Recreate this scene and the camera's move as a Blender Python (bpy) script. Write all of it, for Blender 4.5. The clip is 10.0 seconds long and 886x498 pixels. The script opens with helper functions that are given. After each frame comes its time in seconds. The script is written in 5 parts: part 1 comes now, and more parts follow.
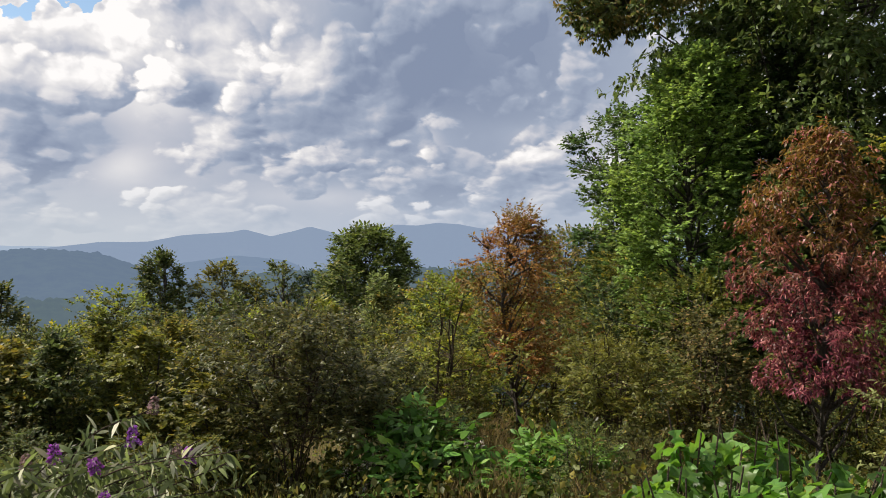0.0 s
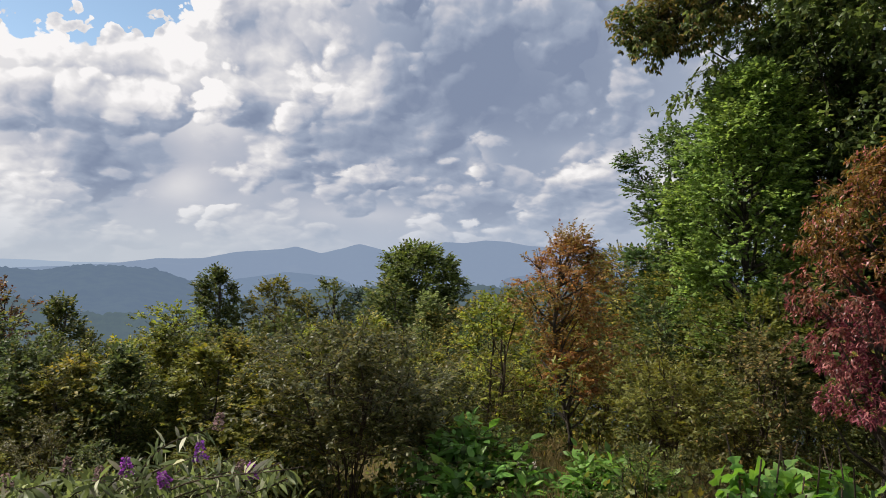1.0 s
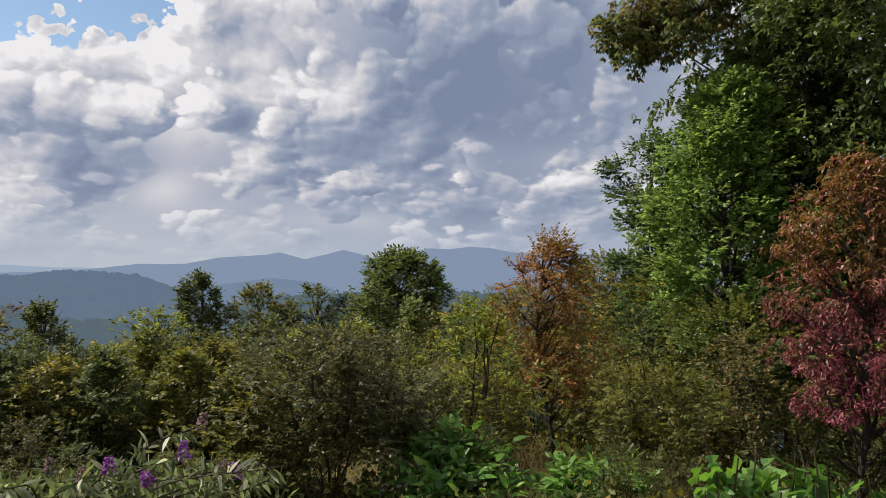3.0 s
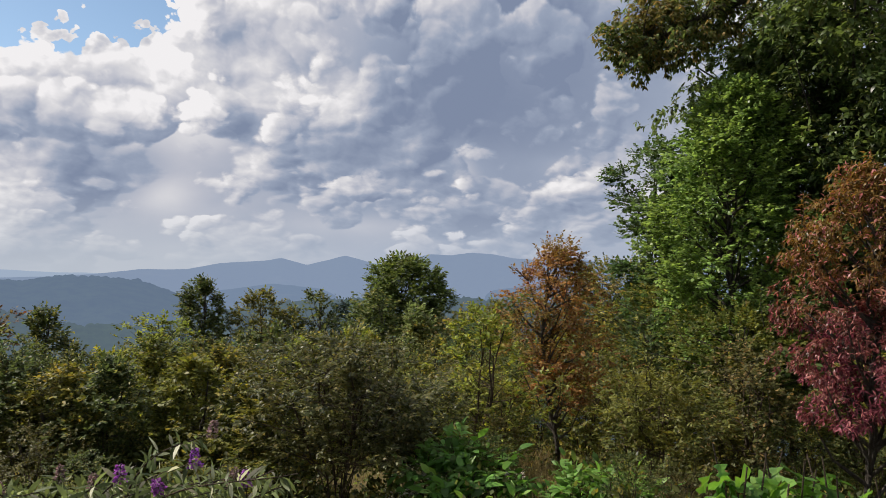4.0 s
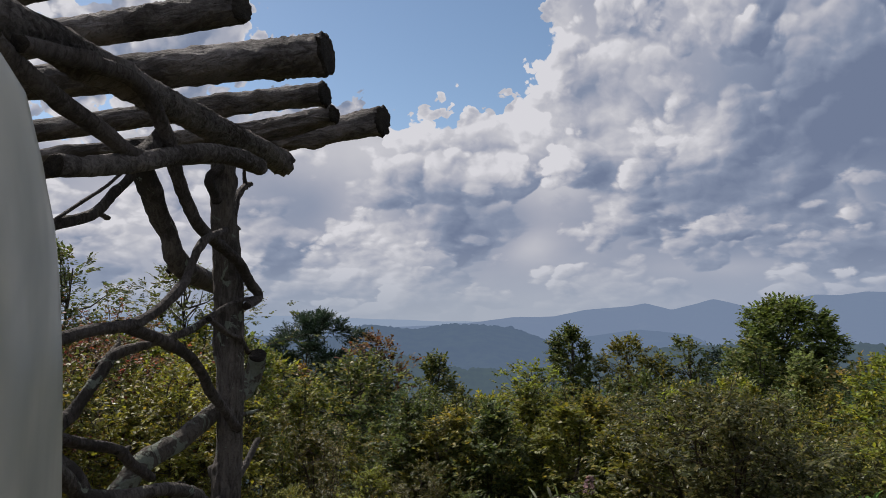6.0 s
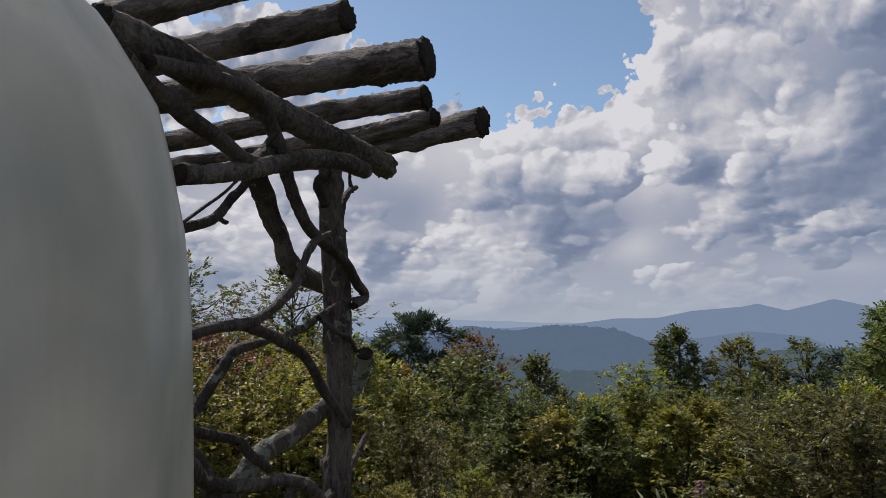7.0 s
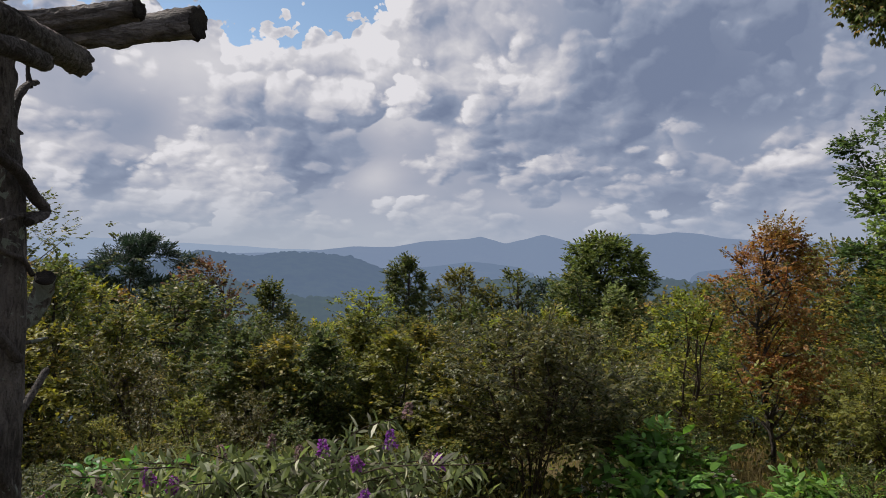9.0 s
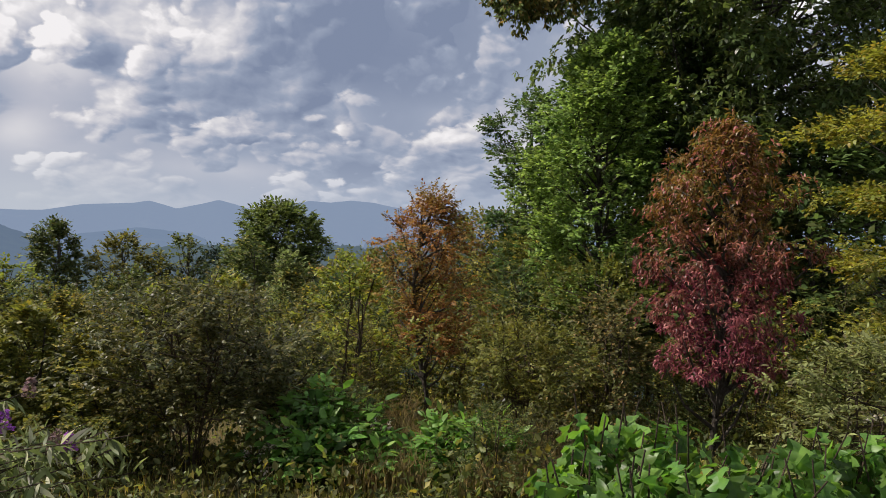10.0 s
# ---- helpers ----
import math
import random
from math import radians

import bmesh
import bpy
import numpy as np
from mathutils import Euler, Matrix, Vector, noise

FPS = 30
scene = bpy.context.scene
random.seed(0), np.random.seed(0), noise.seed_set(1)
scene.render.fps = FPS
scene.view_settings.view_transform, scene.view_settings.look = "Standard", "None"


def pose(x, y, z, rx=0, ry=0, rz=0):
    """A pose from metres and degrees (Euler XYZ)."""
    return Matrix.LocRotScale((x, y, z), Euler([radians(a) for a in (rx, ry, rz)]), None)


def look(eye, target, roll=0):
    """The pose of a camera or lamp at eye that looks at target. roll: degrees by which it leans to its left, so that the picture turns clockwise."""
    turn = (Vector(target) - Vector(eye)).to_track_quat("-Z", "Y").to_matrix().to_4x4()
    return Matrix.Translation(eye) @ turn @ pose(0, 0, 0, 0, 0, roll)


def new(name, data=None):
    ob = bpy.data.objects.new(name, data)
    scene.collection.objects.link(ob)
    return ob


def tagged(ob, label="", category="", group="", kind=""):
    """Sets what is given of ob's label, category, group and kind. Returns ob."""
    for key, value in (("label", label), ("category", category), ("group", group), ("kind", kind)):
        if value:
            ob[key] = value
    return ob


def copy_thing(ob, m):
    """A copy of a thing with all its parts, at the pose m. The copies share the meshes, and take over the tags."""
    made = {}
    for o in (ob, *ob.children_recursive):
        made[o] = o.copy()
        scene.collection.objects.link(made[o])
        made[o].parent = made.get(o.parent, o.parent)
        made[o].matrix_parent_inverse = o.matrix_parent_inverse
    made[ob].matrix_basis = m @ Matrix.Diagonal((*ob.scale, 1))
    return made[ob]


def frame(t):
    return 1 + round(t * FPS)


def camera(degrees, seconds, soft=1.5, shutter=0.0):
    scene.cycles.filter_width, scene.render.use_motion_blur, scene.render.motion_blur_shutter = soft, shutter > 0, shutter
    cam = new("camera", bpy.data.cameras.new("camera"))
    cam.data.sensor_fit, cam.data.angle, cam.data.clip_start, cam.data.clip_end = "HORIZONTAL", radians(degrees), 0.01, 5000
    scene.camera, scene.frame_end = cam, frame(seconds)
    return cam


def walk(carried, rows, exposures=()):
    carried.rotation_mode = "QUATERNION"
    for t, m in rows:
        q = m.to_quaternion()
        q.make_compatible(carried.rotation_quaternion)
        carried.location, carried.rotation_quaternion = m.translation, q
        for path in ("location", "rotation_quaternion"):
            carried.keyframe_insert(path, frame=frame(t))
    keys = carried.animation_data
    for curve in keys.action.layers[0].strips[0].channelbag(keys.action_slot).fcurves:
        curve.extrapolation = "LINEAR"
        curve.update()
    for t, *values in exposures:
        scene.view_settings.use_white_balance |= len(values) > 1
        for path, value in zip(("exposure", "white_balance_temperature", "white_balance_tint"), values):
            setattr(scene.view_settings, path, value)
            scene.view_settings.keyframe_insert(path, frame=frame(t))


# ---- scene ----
# ---------------- camera ----------------
EYE = 1.6
cam = camera(62.35, 10.0, soft=0.8)
PATH = [
    (0.0, pose(0.000, 0.000, 1.600, 90.00, 0.00, 0.00)),
    (0.5, pose(-0.017, -0.030, 1.613, 90.60, 0.05, 1.46)),
    (1.0, pose(-0.038, -0.061, 1.624, 91.36, -0.27, 3.78)),
    (1.5, pose(-0.049, -0.111, 1.595, 91.31, -0.43, 6.46)),
    (2.0, pose(-0.026, -0.097, 1.588, 91.37, -0.42, 6.61)),
    (2.5, pose(-0.027, -0.088, 1.596, 91.55, -0.35, 4.94)),
    (2.7, pose(-0.028, -0.090, 1.598, 91.66, -0.35, 3.89)),
    (3.8, pose(-0.058, -0.152, 1.606, 92.27, -0.42, 0.91)),
    (4.0, pose(-0.070, -0.122, 1.612, 92.32, -0.51, 2.66)),
    (4.5, pose(-0.069, -0.123, 1.627, 93.55, -0.41, 9.31)),
    (5.0, pose(-0.113, -0.082, 1.652, 95.61, 0.31, 23.50)),
    (5.5, pose(-0.088, -0.084, 1.649, 96.16, 0.87, 25.69)),
    (6.0, pose(-0.099, -0.088, 1.650, 95.85, 0.31, 30.53)),
    (6.2, pose(-0.093, -0.090, 1.650, 95.97, 0.30, 32.58)),
    (7.3, pose(-0.106, -0.111, 1.639, 95.71, 0.37, 38.99)),
    (7.5, pose(-0.119, -0.086, 1.639, 95.10, 0.63, 38.81)),
    (8.0, pose(-0.127, -0.008, 1.625, 91.45, -0.39, 33.16)),
    (8.3, pose(-0.123, 0.006, 1.628, 89.55, -0.95, 29.25)),
    (8.5, pose(-0.110, 0.014, 1.638, 89.69, -1.29, 27.89)),
    (9.0, pose(-0.081, 0.034, 1.641, 90.45, -1.19, 18.07)),
    (9.5, pose(-0.015, 0.126, 1.632, 90.14, -1.68, 6.39)),
    (10.0, pose(0.017, 0.116, 1.597, 88.50, -1.75, -6.74)),
]
walk(cam, PATH, exposures=[(0.0, 0.31, 6580, 12), (2.5, 0.06, 6400, 13), (3.8, 0.14, 6450, 13), (4.5, 0.02, 6350, 14), (5.0, -0.18, 6250, 15), (5.5, -0.24, 6200, 15),
                           (7.5, -0.20, 6250, 15), (8.5, -0.06, 6350, 15), (9.0, -0.10, 6300, 15), (9.5, -0.06, 6300, 15), (10.0, 0.14, 6450, 14)])

# ---------------- light ----------------
SUN_AZ, SUN_EL = 77.0, 46.0        # degrees left of +y, and above the horizon


def way(az, el):
    """Unit vector towards a bearing (degrees left of +y) and a height above the horizon."""
    a, e = radians(az), radians(el)
    return Vector((-math.sin(a) * math.cos(e), math.cos(a) * math.cos(e), math.sin(e)))


sun = new("sun", bpy.data.lights.new("sun", "SUN"))
sun.data.energy, sun.data.angle, sun.data.color = 5.2, radians(0.6), (1.0, 0.93, 0.80)
sun.matrix_world = look(way(SUN_AZ, SUN_EL) * 50, (0, 0, 0))


class Nodes:
    """Short hand for building node trees."""

    def __init__(self, tree):
        self.tree = tree
        tree.nodes.clear()

    def add(self, kind, ins=None):
        node = self.tree.nodes.new(kind)
        for name, v in (ins or {}).items():
            self.put(node.inputs[name], v)
        return node

    def put(self, socket, v):
        if isinstance(v, bpy.types.NodeSocket):
            self.tree.links.new(v, socket)
        else:
            socket.default_value = v

    def math(self, op, a, b=0.0, c=0.0, clamp=False):
        node = self.add("ShaderNodeMath")
        node.operation, node.use_clamp = op, clamp
        for socket, v in zip(node.inputs, (a, b, c)):
            self.put(socket, v)
        return node.outputs[0]

    def vec(self, x, y, z):
        return self.add("ShaderNodeCombineXYZ", ins={"X": x, "Y": y, "Z": z}).outputs[0]

    def noise(self, vector, scale, detail=4.0, rough=0.5, warp=0.0, dims="3D"):
        node = self.add("ShaderNodeTexNoise", ins={"Scale": scale, "Detail": detail, "Roughness": rough, "Distortion": warp})
        node.noise_dimensions = dims
        if vector is not None:
            self.put(node.inputs["Vector"], vector)
        return node.outputs["Fac"]

    def ramp(self, fac, *stops):
        node = self.add("ShaderNodeValToRGB", ins={"Fac": fac})
        els = node.color_ramp.elements
        while len(els) < len(stops):
            els.new(0.5)
        for e, (p, c) in zip(els, stops):
            e.position, e.color = p, (*c, 1)
        return node.outputs["Color"]

    def mix(self, fac, a, b, blend="MIX"):
        node = self.add("ShaderNodeMix")
        node.data_type, node.blend_type = "RGBA", blend
        self.put(node.inputs[0], fac)
        for socket, v in ((node.inputs[6], a), (node.inputs[7], b)):
            self.put(socket, (*v, 1) if isinstance(v, tuple) else v)
        return node.outputs[2]

    def step(self, x, lo, hi):
        node = self.add("ShaderNodeMapRange", ins={"Value": x, "From Min": lo, "From Max": hi})
        node.interpolation_type = "SMOOTHSTEP"
        return node.outputs["Result"]


def cloudy_sky():
    world = bpy.data.worlds.new("world")
    scene.world, world.use_nodes = world, True
    n = Nodes(world.node_tree)
    sky = n.add("ShaderNodeTexSky")
    sky.sky_type, sky.sun_disc, sky.sun_elevation, sky.sun_rotation = "NISHITA", False, radians(SUN_EL), radians(-SUN_AZ)
    sky.altitude, sky.air_density, sky.dust_density, sky.ozone_density = 900.0, 1.0, 0.6, 1.2
    d = n.add("ShaderNodeTexCoord").outputs["Generated"]
    xyz = n.add("ShaderNodeSeparateXYZ", ins={"Vector": d})
    az = n.math("DEGREES", n.math("ARCTAN2", n.math("MULTIPLY", xyz.outputs[0], -1.0), xyz.outputs[1]))
    el = n.math("DEGREES", n.math("ARCSINE", n.math("MINIMUM", n.math("MAXIMUM", xyz.outputs[2], -1.0), 1.0)))
    # clouds pile up flatter towards the horizon
    up = n.math("MULTIPLY", n.math("LOGARITHM", n.math("ADD", n.math("MAXIMUM", el, 0.0), 15.0), math.e), 34.0)

    def blob(a, e, sa, se, amount):
        u = n.math("DIVIDE", n.math("SUBTRACT", az, a), sa)
        v = n.math("DIVIDE", n.math("SUBTRACT", el, e), se)
        r = n.math("MULTIPLY_ADD", u, u, n.math("MULTIPLY", v, v))
        return n.math("MULTIPLY", n.math("EXPONENT", n.math("MULTIPLY", r, -1.0)), amount)

    def total(items):
        s = items[0]
        for i in items[1:]:
            s = n.math("ADD", s, i)
        return s

    def swirl(v, scale, amount):
        w = n.add("ShaderNodeTexNoise", ins={"Vector": v, "Scale": scale, "Detail": 2.5})
        m = n.add("ShaderNodeVectorMath", ins={0: w.outputs["Color"], 1: (amount, amount, 0.0)})
        m.operation = "MULTIPLY_ADD"
        n.put(m.inputs[2], v)
        return m.outputs[0]

    p = swirl(swirl(n.vec(n.math("MULTIPLY", az, 0.9), up, 0.0), 0.10, 1.6), 0.5, 0.8)

    def moved(v, x, y, z):
        return n.add("ShaderNodeVectorMath", ins={0: v, 1: (x, y, z)}).outputs[0]

    def dome(v, scale):
        """Round heads with sharp creases between them."""
        cell = n.add("ShaderNodeTexVoronoi", ins={"Vector": v, "Scale": scale, "Detail": 0.0, "Randomness": 1.0})
        cell.voronoi_dimensions = "3D"
        d = cell.outputs["Distance"]
        return n.math("SUBTRACT", 0.30, n.math("MULTIPLY", d, d))

    def heap(v, scale):
        """Broad banks of cloud made of heaped round heads, three sizes of them."""
        heads = n.math("MULTIPLY_ADD", dome(v, scale * 1.9), 0.36, n.math("MULTIPLY_ADD", dome(v, scale * 4.6), 0.16, n.math("MULTIPLY", dome(v, scale * 11.0), 0.050)))
        return n.math("ADD", heads, n.noise(v, scale, 6.0, 0.53))

    light = n.math("MULTIPLY_ADD", n.noise(moved(p, 0, 0, 50), 0.10, 4.0, 0.5), 0.7, 0.16)
    for z, scale, limit, base, gain in ((0.0, 0.075, 0.46, 0.45, 3.9), (11.0, 0.095, 0.53, 0.49, 4.1), (23.0, 0.080, 0.57, 0.46, 4.1), (37.0, 0.11, 0.61, 0.50, 3.8)):
        q = moved(p, 0.0, 0.0, z)
        f = heap(q, scale)
        lit = n.math("SUBTRACT", f, heap(moved(q, 0.34, 0.46, 0.0), scale))
        # the side away from the sun greys over the width of a whole bank
        side = n.math("SUBTRACT", n.noise(q, scale, 2.0, 0.5), n.noise(moved(q, 1.6, 2.4, 0.0), scale, 2.0, 0.5))
        inner = n.math("MULTIPLY", n.math("SUBTRACT", f, limit), -0.7)
        tone = n.math("ADD", n.math("MULTIPLY_ADD", lit, gain, base), n.math("MULTIPLY_ADD", side, 2.5, n.math("ADD", inner, 0.05)))
        mask = n.step(f, limit - 0.015, limit + 0.045)
        light = n.math("ADD", light, n.math("MULTIPLY", n.math("SUBTRACT", tone, light), mask))
    rag = n.math("SUBTRACT", heap(moved(p, 0, 0, 71.0), 0.30), 0.54)
    shade = total([
        blob(-2, 12.5, 8.5, 4.0, -0.50), blob(2, 15.5, 7, 4.5, -0.26), blob(12.7, 10.4, 4.5, 2.0, -0.30), blob(32.4, 8.6, 3.0, 2.0, -0.16), blob(43, 6.2, 3, 1.6, -0.06), blob(38, 9.5, 9, 4, 0.10), blob(23.3, 6.4, 2.2, 1.4, 0.22), blob(29, 12, 13, 6, 0.12), blob(-8, 19, 9, 5, -0.30), blob(11, 10, 5, 1.6, -0.25), blob(5, 6, 6, 1.8, -0.30), blob(-4, 6, 4, 2.5, -0.25),
        blob(27, 7.5, 4.5, 2.5, -0.30), blob(42, 9, 4, 2.2, -0.22), blob(31, 10, 4, 2, -0.15), blob(7, 18, 4, 3, -0.12),
        blob(22, 12, 5, 3.5, 0.20), blob(15, 15, 6, 4, 0.16), blob(1.3, 8, 1.2, 2.2, 0.35), blob(-8, 9, 4, 0.9, 0.22), blob(22, 19, 4, 4, 0.18),
        blob(36, 14, 7, 2.0, 0.25), blob(52, 8, 6, 5, 0.20), blob(10, 12, 5, 1.6, 0.2), blob(24, 6, 2, 1.6, 0.2), blob(9, 4, 6, 0.7, 0.14)])
    light = n.math("ADD", light, shade)
    # smooth shaded undersides of the thickest banks
    calm = n.math("MINIMUM", total([blob(-3, 12.5, 7, 4.0, 0.6), blob(26, 7.5, 3.4, 2.0, 0.5), blob(41, 9, 3, 1.6, 0.45), blob(10, 9.5, 4.0, 1.4, 0.4), blob(-9, 19, 6, 3, 0.4)]), 0.8)
    soft_ = n.math("MULTIPLY_ADD", n.noise(moved(p, 0, 0, 90), 0.16, 4.0, 0.5), 0.40, 0.06)
    light = n.math("ADD", light, n.math("MULTIPLY", n.math("SUBTRACT", soft_, light), calm))
    # openings of blue between the clouds
    hole = total([blob(37, 23, 9, 6.5, 1.0), blob(30.5, 20, 5.5, 3.4, 0.65), blob(27.5, 24.5, 5.5, 4.5, 0.75), blob(44, 18, 4, 2.5, 0.35), blob(58, 15, 6, 3, 0.3), blob(55, 35, 25, 14, 0.6), blob(50, 20.8, 4.0, 1.9, -0.95), blob(41, 16.8, 2.2, 2.0, -0.6), blob(37, 13.5, 4, 2, -0.3),
                  blob(25.5, 18.5, 2.2, 1.6, 0.35), blob(-60, 40, 30, 20, 0.4), blob(150, 35, 50, 18, 0.4)])
    edge = n.math("SUBTRACT", hole, n.math("MULTIPLY", rag, n.math("MULTIPLY", n.step(hole, 0.08, 0.5), 3.0)))
    open_ = n.step(edge, 0.36, 0.44)
    cloud = n.ramp(n.math("ADD", light, n.math("MULTIPLY", n.step(edge, 0.05, 0.38), 0.20)), (0.0, (0.205, 0.255, 0.360)), (0.32, (0.305, 0.360, 0.460)), (0.58, (0.50, 0.52, 0.575)), (0.82, (0.70, 0.700, 0.705)), (1.03, (0.87, 0.862, 0.850)))
    blue = n.mix(1.0, sky.outputs[0], (0.142, 0.142, 0.128), "MULTIPLY")
    colour = n.mix(open_, cloud, blue)
    # pale air low over the hills
    glow = n.math("ADD", 0.0, blob(28, 1, 16, 6, 1.0))
    air = n.mix(glow, (0.39, 0.455, 0.55), (0.50, 0.55, 0.60))
    low = n.math("POWER", n.math("SUBTRACT", 1.0, n.step(el, 0.0, 8.0)), 1.3)
    colour = n.mix(n.math("MULTIPLY", low, 0.92), colour, air)
    back = n.add("ShaderNodeBackground", ins={"Color": colour, "Strength": 0.92})
    n.put(n.add("ShaderNodeOutputWorld").inputs["Surface"], back.outputs[0])


cloudy_sky()


# ---------------- materials ----------------
def material(name):
    m = bpy.data.materials.new(name)
    m.use_nodes = True
    return m, Nodes(m.node_tree)


def leaf_material(name, main, other, third=None, shine=0.5, thin=0.38, patch=1.2, top=None):
    """Leaves: colour varies leaf by leaf, in patches and from plant to plant; thin enough to let light through.
    top: (colour, z0, z1), another colour that the leaves take on higher up the plant."""
    m, n = material(name)
    # sky sheen and veiling air, put into every leaf's base colour as blue-grey
    main, other, third = [c and (c[0] + 0.004, c[1] + 0.005, c[2] + 0.011) for c in (main, other, third)]
    geo = n.add("ShaderNodeNewGeometry")
    rnd = geo.outputs["Random Per Island"]
    coord = n.add("ShaderNodeTexCoord").outputs["Object"]
    spot = n.noise(coord, patch, 2.0, 0.6)
    col = n.mix(n.step(spot, 0.38, 0.62), main, other)
    if top:
        z = n.add("ShaderNodeSeparateXYZ", ins={"Vector": coord}).outputs[2]
        z = n.math("ADD", z, n.math("MULTIPLY", n.math("SUBTRACT", n.noise(coord, 2.5, 2.0), 0.5), 0.9))
        col = n.mix(n.step(z, top[1], top[2]), col, top[0])
    if third:
        col = n.mix(n.step(rnd, 0.80, 0.9), col, third)
    own = n.add("ShaderNodeObjectInfo").outputs["Random"]
    val = n.math("MULTIPLY_ADD", n.math("FRACT", n.math("MULTIPLY_ADD", own, 7.31, rnd)), 1.55, 0.48)
    hue = n.math("MULTIPLY_ADD", own, 0.030, 0.485)
    hsv = n.add("ShaderNodeHueSaturation", ins={"Color": col, "Value": val, "Hue": hue, "Saturation": 1.0})
    vein = n.noise(coord, 55.0, 2.0, 0.6)
    colour = n.mix(n.math("MULTIPLY", n.step(vein, 0.55, 0.75), 0.25), hsv.outputs[0], (0.05, 0.045, 0.015))
    bsdf = n.add("ShaderNodeBsdfPrincipled", ins={"Base Color": colour, "Roughness": shine, "Specular IOR Level": 0.24})
    bright = n.add("ShaderNodeHueSaturation", ins={"Color": colour, "Value": 1.7, "Saturation": 1.15, "Hue": 0.49})
    thru = n.add("ShaderNodeBsdfTranslucent", ins={"Color": bright.outputs[0]})
    mixed = n.add("ShaderNodeMixShader", ins={0: thin, 1: bsdf.outputs[0], 2: thru.outputs[0]})
    n.put(n.add("ShaderNodeOutputMaterial").inputs["Surface"], mixed.outputs[0])
    return m


def bark_material(name, dark, light, scale=9.0, lichen=0.0, stretch=(1.0, 1.0, 0.25)):
    m, n = material(name)
    coord = n.add("ShaderNodeTexCoord").outputs["Object"]
    along = n.add("ShaderNodeMapping", ins={"Vector": coord, "Scale": stretch}).outputs[0]
    grain = n.noise(along, scale * 6, 7.0, 0.66, 0.9)
    broad = n.noise(coord, scale * 0.5, 3.0, 0.55)
    col = n.mix(n.step(n.math("MULTIPLY_ADD", broad, 0.5, n.math("MULTIPLY", grain, 0.5)), 0.40, 0.62), dark, light)
    fine = n.noise(coord, scale * 14, 3.0, 0.6)
    col = n.mix(n.math("MULTIPLY", n.step(fine, 0.5, 0.7), 0.35), col, (0.02, 0.018, 0.015))
    if lichen:
        patch = n.noise(coord, 13.0, 4.0, 0.6, 0.8)
        col = n.mix(n.step(patch, 0.62 - lichen * 0.22, 0.66 - lichen * 0.22), col, n.mix(fine, (0.20, 0.24, 0.19), (0.36, 0.38, 0.31)))
    bump = n.add("ShaderNodeBump", ins={"Strength": 1.0, "Distance": 0.045, "Height": n.math("MULTIPLY_ADD", fine, 0.35, grain)})
    bsdf = n.add("ShaderNodeBsdfPrincipled", ins={"Base Color": col, "Roughness": 0.85, "Normal": bump.outputs[0], "Specular IOR Level": 0.25})
    n.put(n.add("ShaderNodeOutputMaterial").inputs["Surface"], bsdf.outputs[0])
    return m


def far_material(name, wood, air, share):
    """Distant wooded land; share mixes in air as emission, a painted blue haze."""
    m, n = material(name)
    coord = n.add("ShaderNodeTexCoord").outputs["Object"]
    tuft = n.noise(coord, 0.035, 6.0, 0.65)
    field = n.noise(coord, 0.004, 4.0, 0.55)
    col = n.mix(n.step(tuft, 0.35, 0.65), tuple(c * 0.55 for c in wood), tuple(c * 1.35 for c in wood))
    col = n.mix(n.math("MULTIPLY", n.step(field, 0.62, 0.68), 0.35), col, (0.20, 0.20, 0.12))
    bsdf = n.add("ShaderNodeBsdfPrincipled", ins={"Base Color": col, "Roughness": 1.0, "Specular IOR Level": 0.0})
    haze_glow = n.add("ShaderNodeEmission", ins={"Color": (*air, 1), "Strength": 1.0})
    mixed = n.add("ShaderNodeMixShader", ins={0: share, 1: bsdf.outputs[0], 2: haze_glow.outputs[0]})
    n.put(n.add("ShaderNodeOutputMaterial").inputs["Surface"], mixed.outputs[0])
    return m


def ground_material():
    m, n = material("forest_floor")
    coord = n.add("ShaderNodeTexCoord").outputs["Object"]
    big, small = n.noise(coord, 0.7, 4.0, 0.6), n.noise(coord, 22.0, 5.0, 0.65)
    col = n.mix(n.step(big, 0.35, 0.65), (0.045, 0.050, 0.018), (0.10, 0.080, 0.035))
    col = n.mix(n.step(small, 0.45, 0.7), col, (0.16, 0.115, 0.055))
    bump = n.add("ShaderNodeBump", ins={"Strength": 0.9, "Distance": 0.03, "Height": small})
    bsdf = n.add("ShaderNodeBsdfPrincipled", ins={"Base Color": col, "Roughness": 0.95, "Normal": bump.outputs[0], "Specular IOR Level": 0.1})
    n.put(n.add("ShaderNodeOutputMaterial").inputs["Surface"], bsdf.outputs[0])
    return m


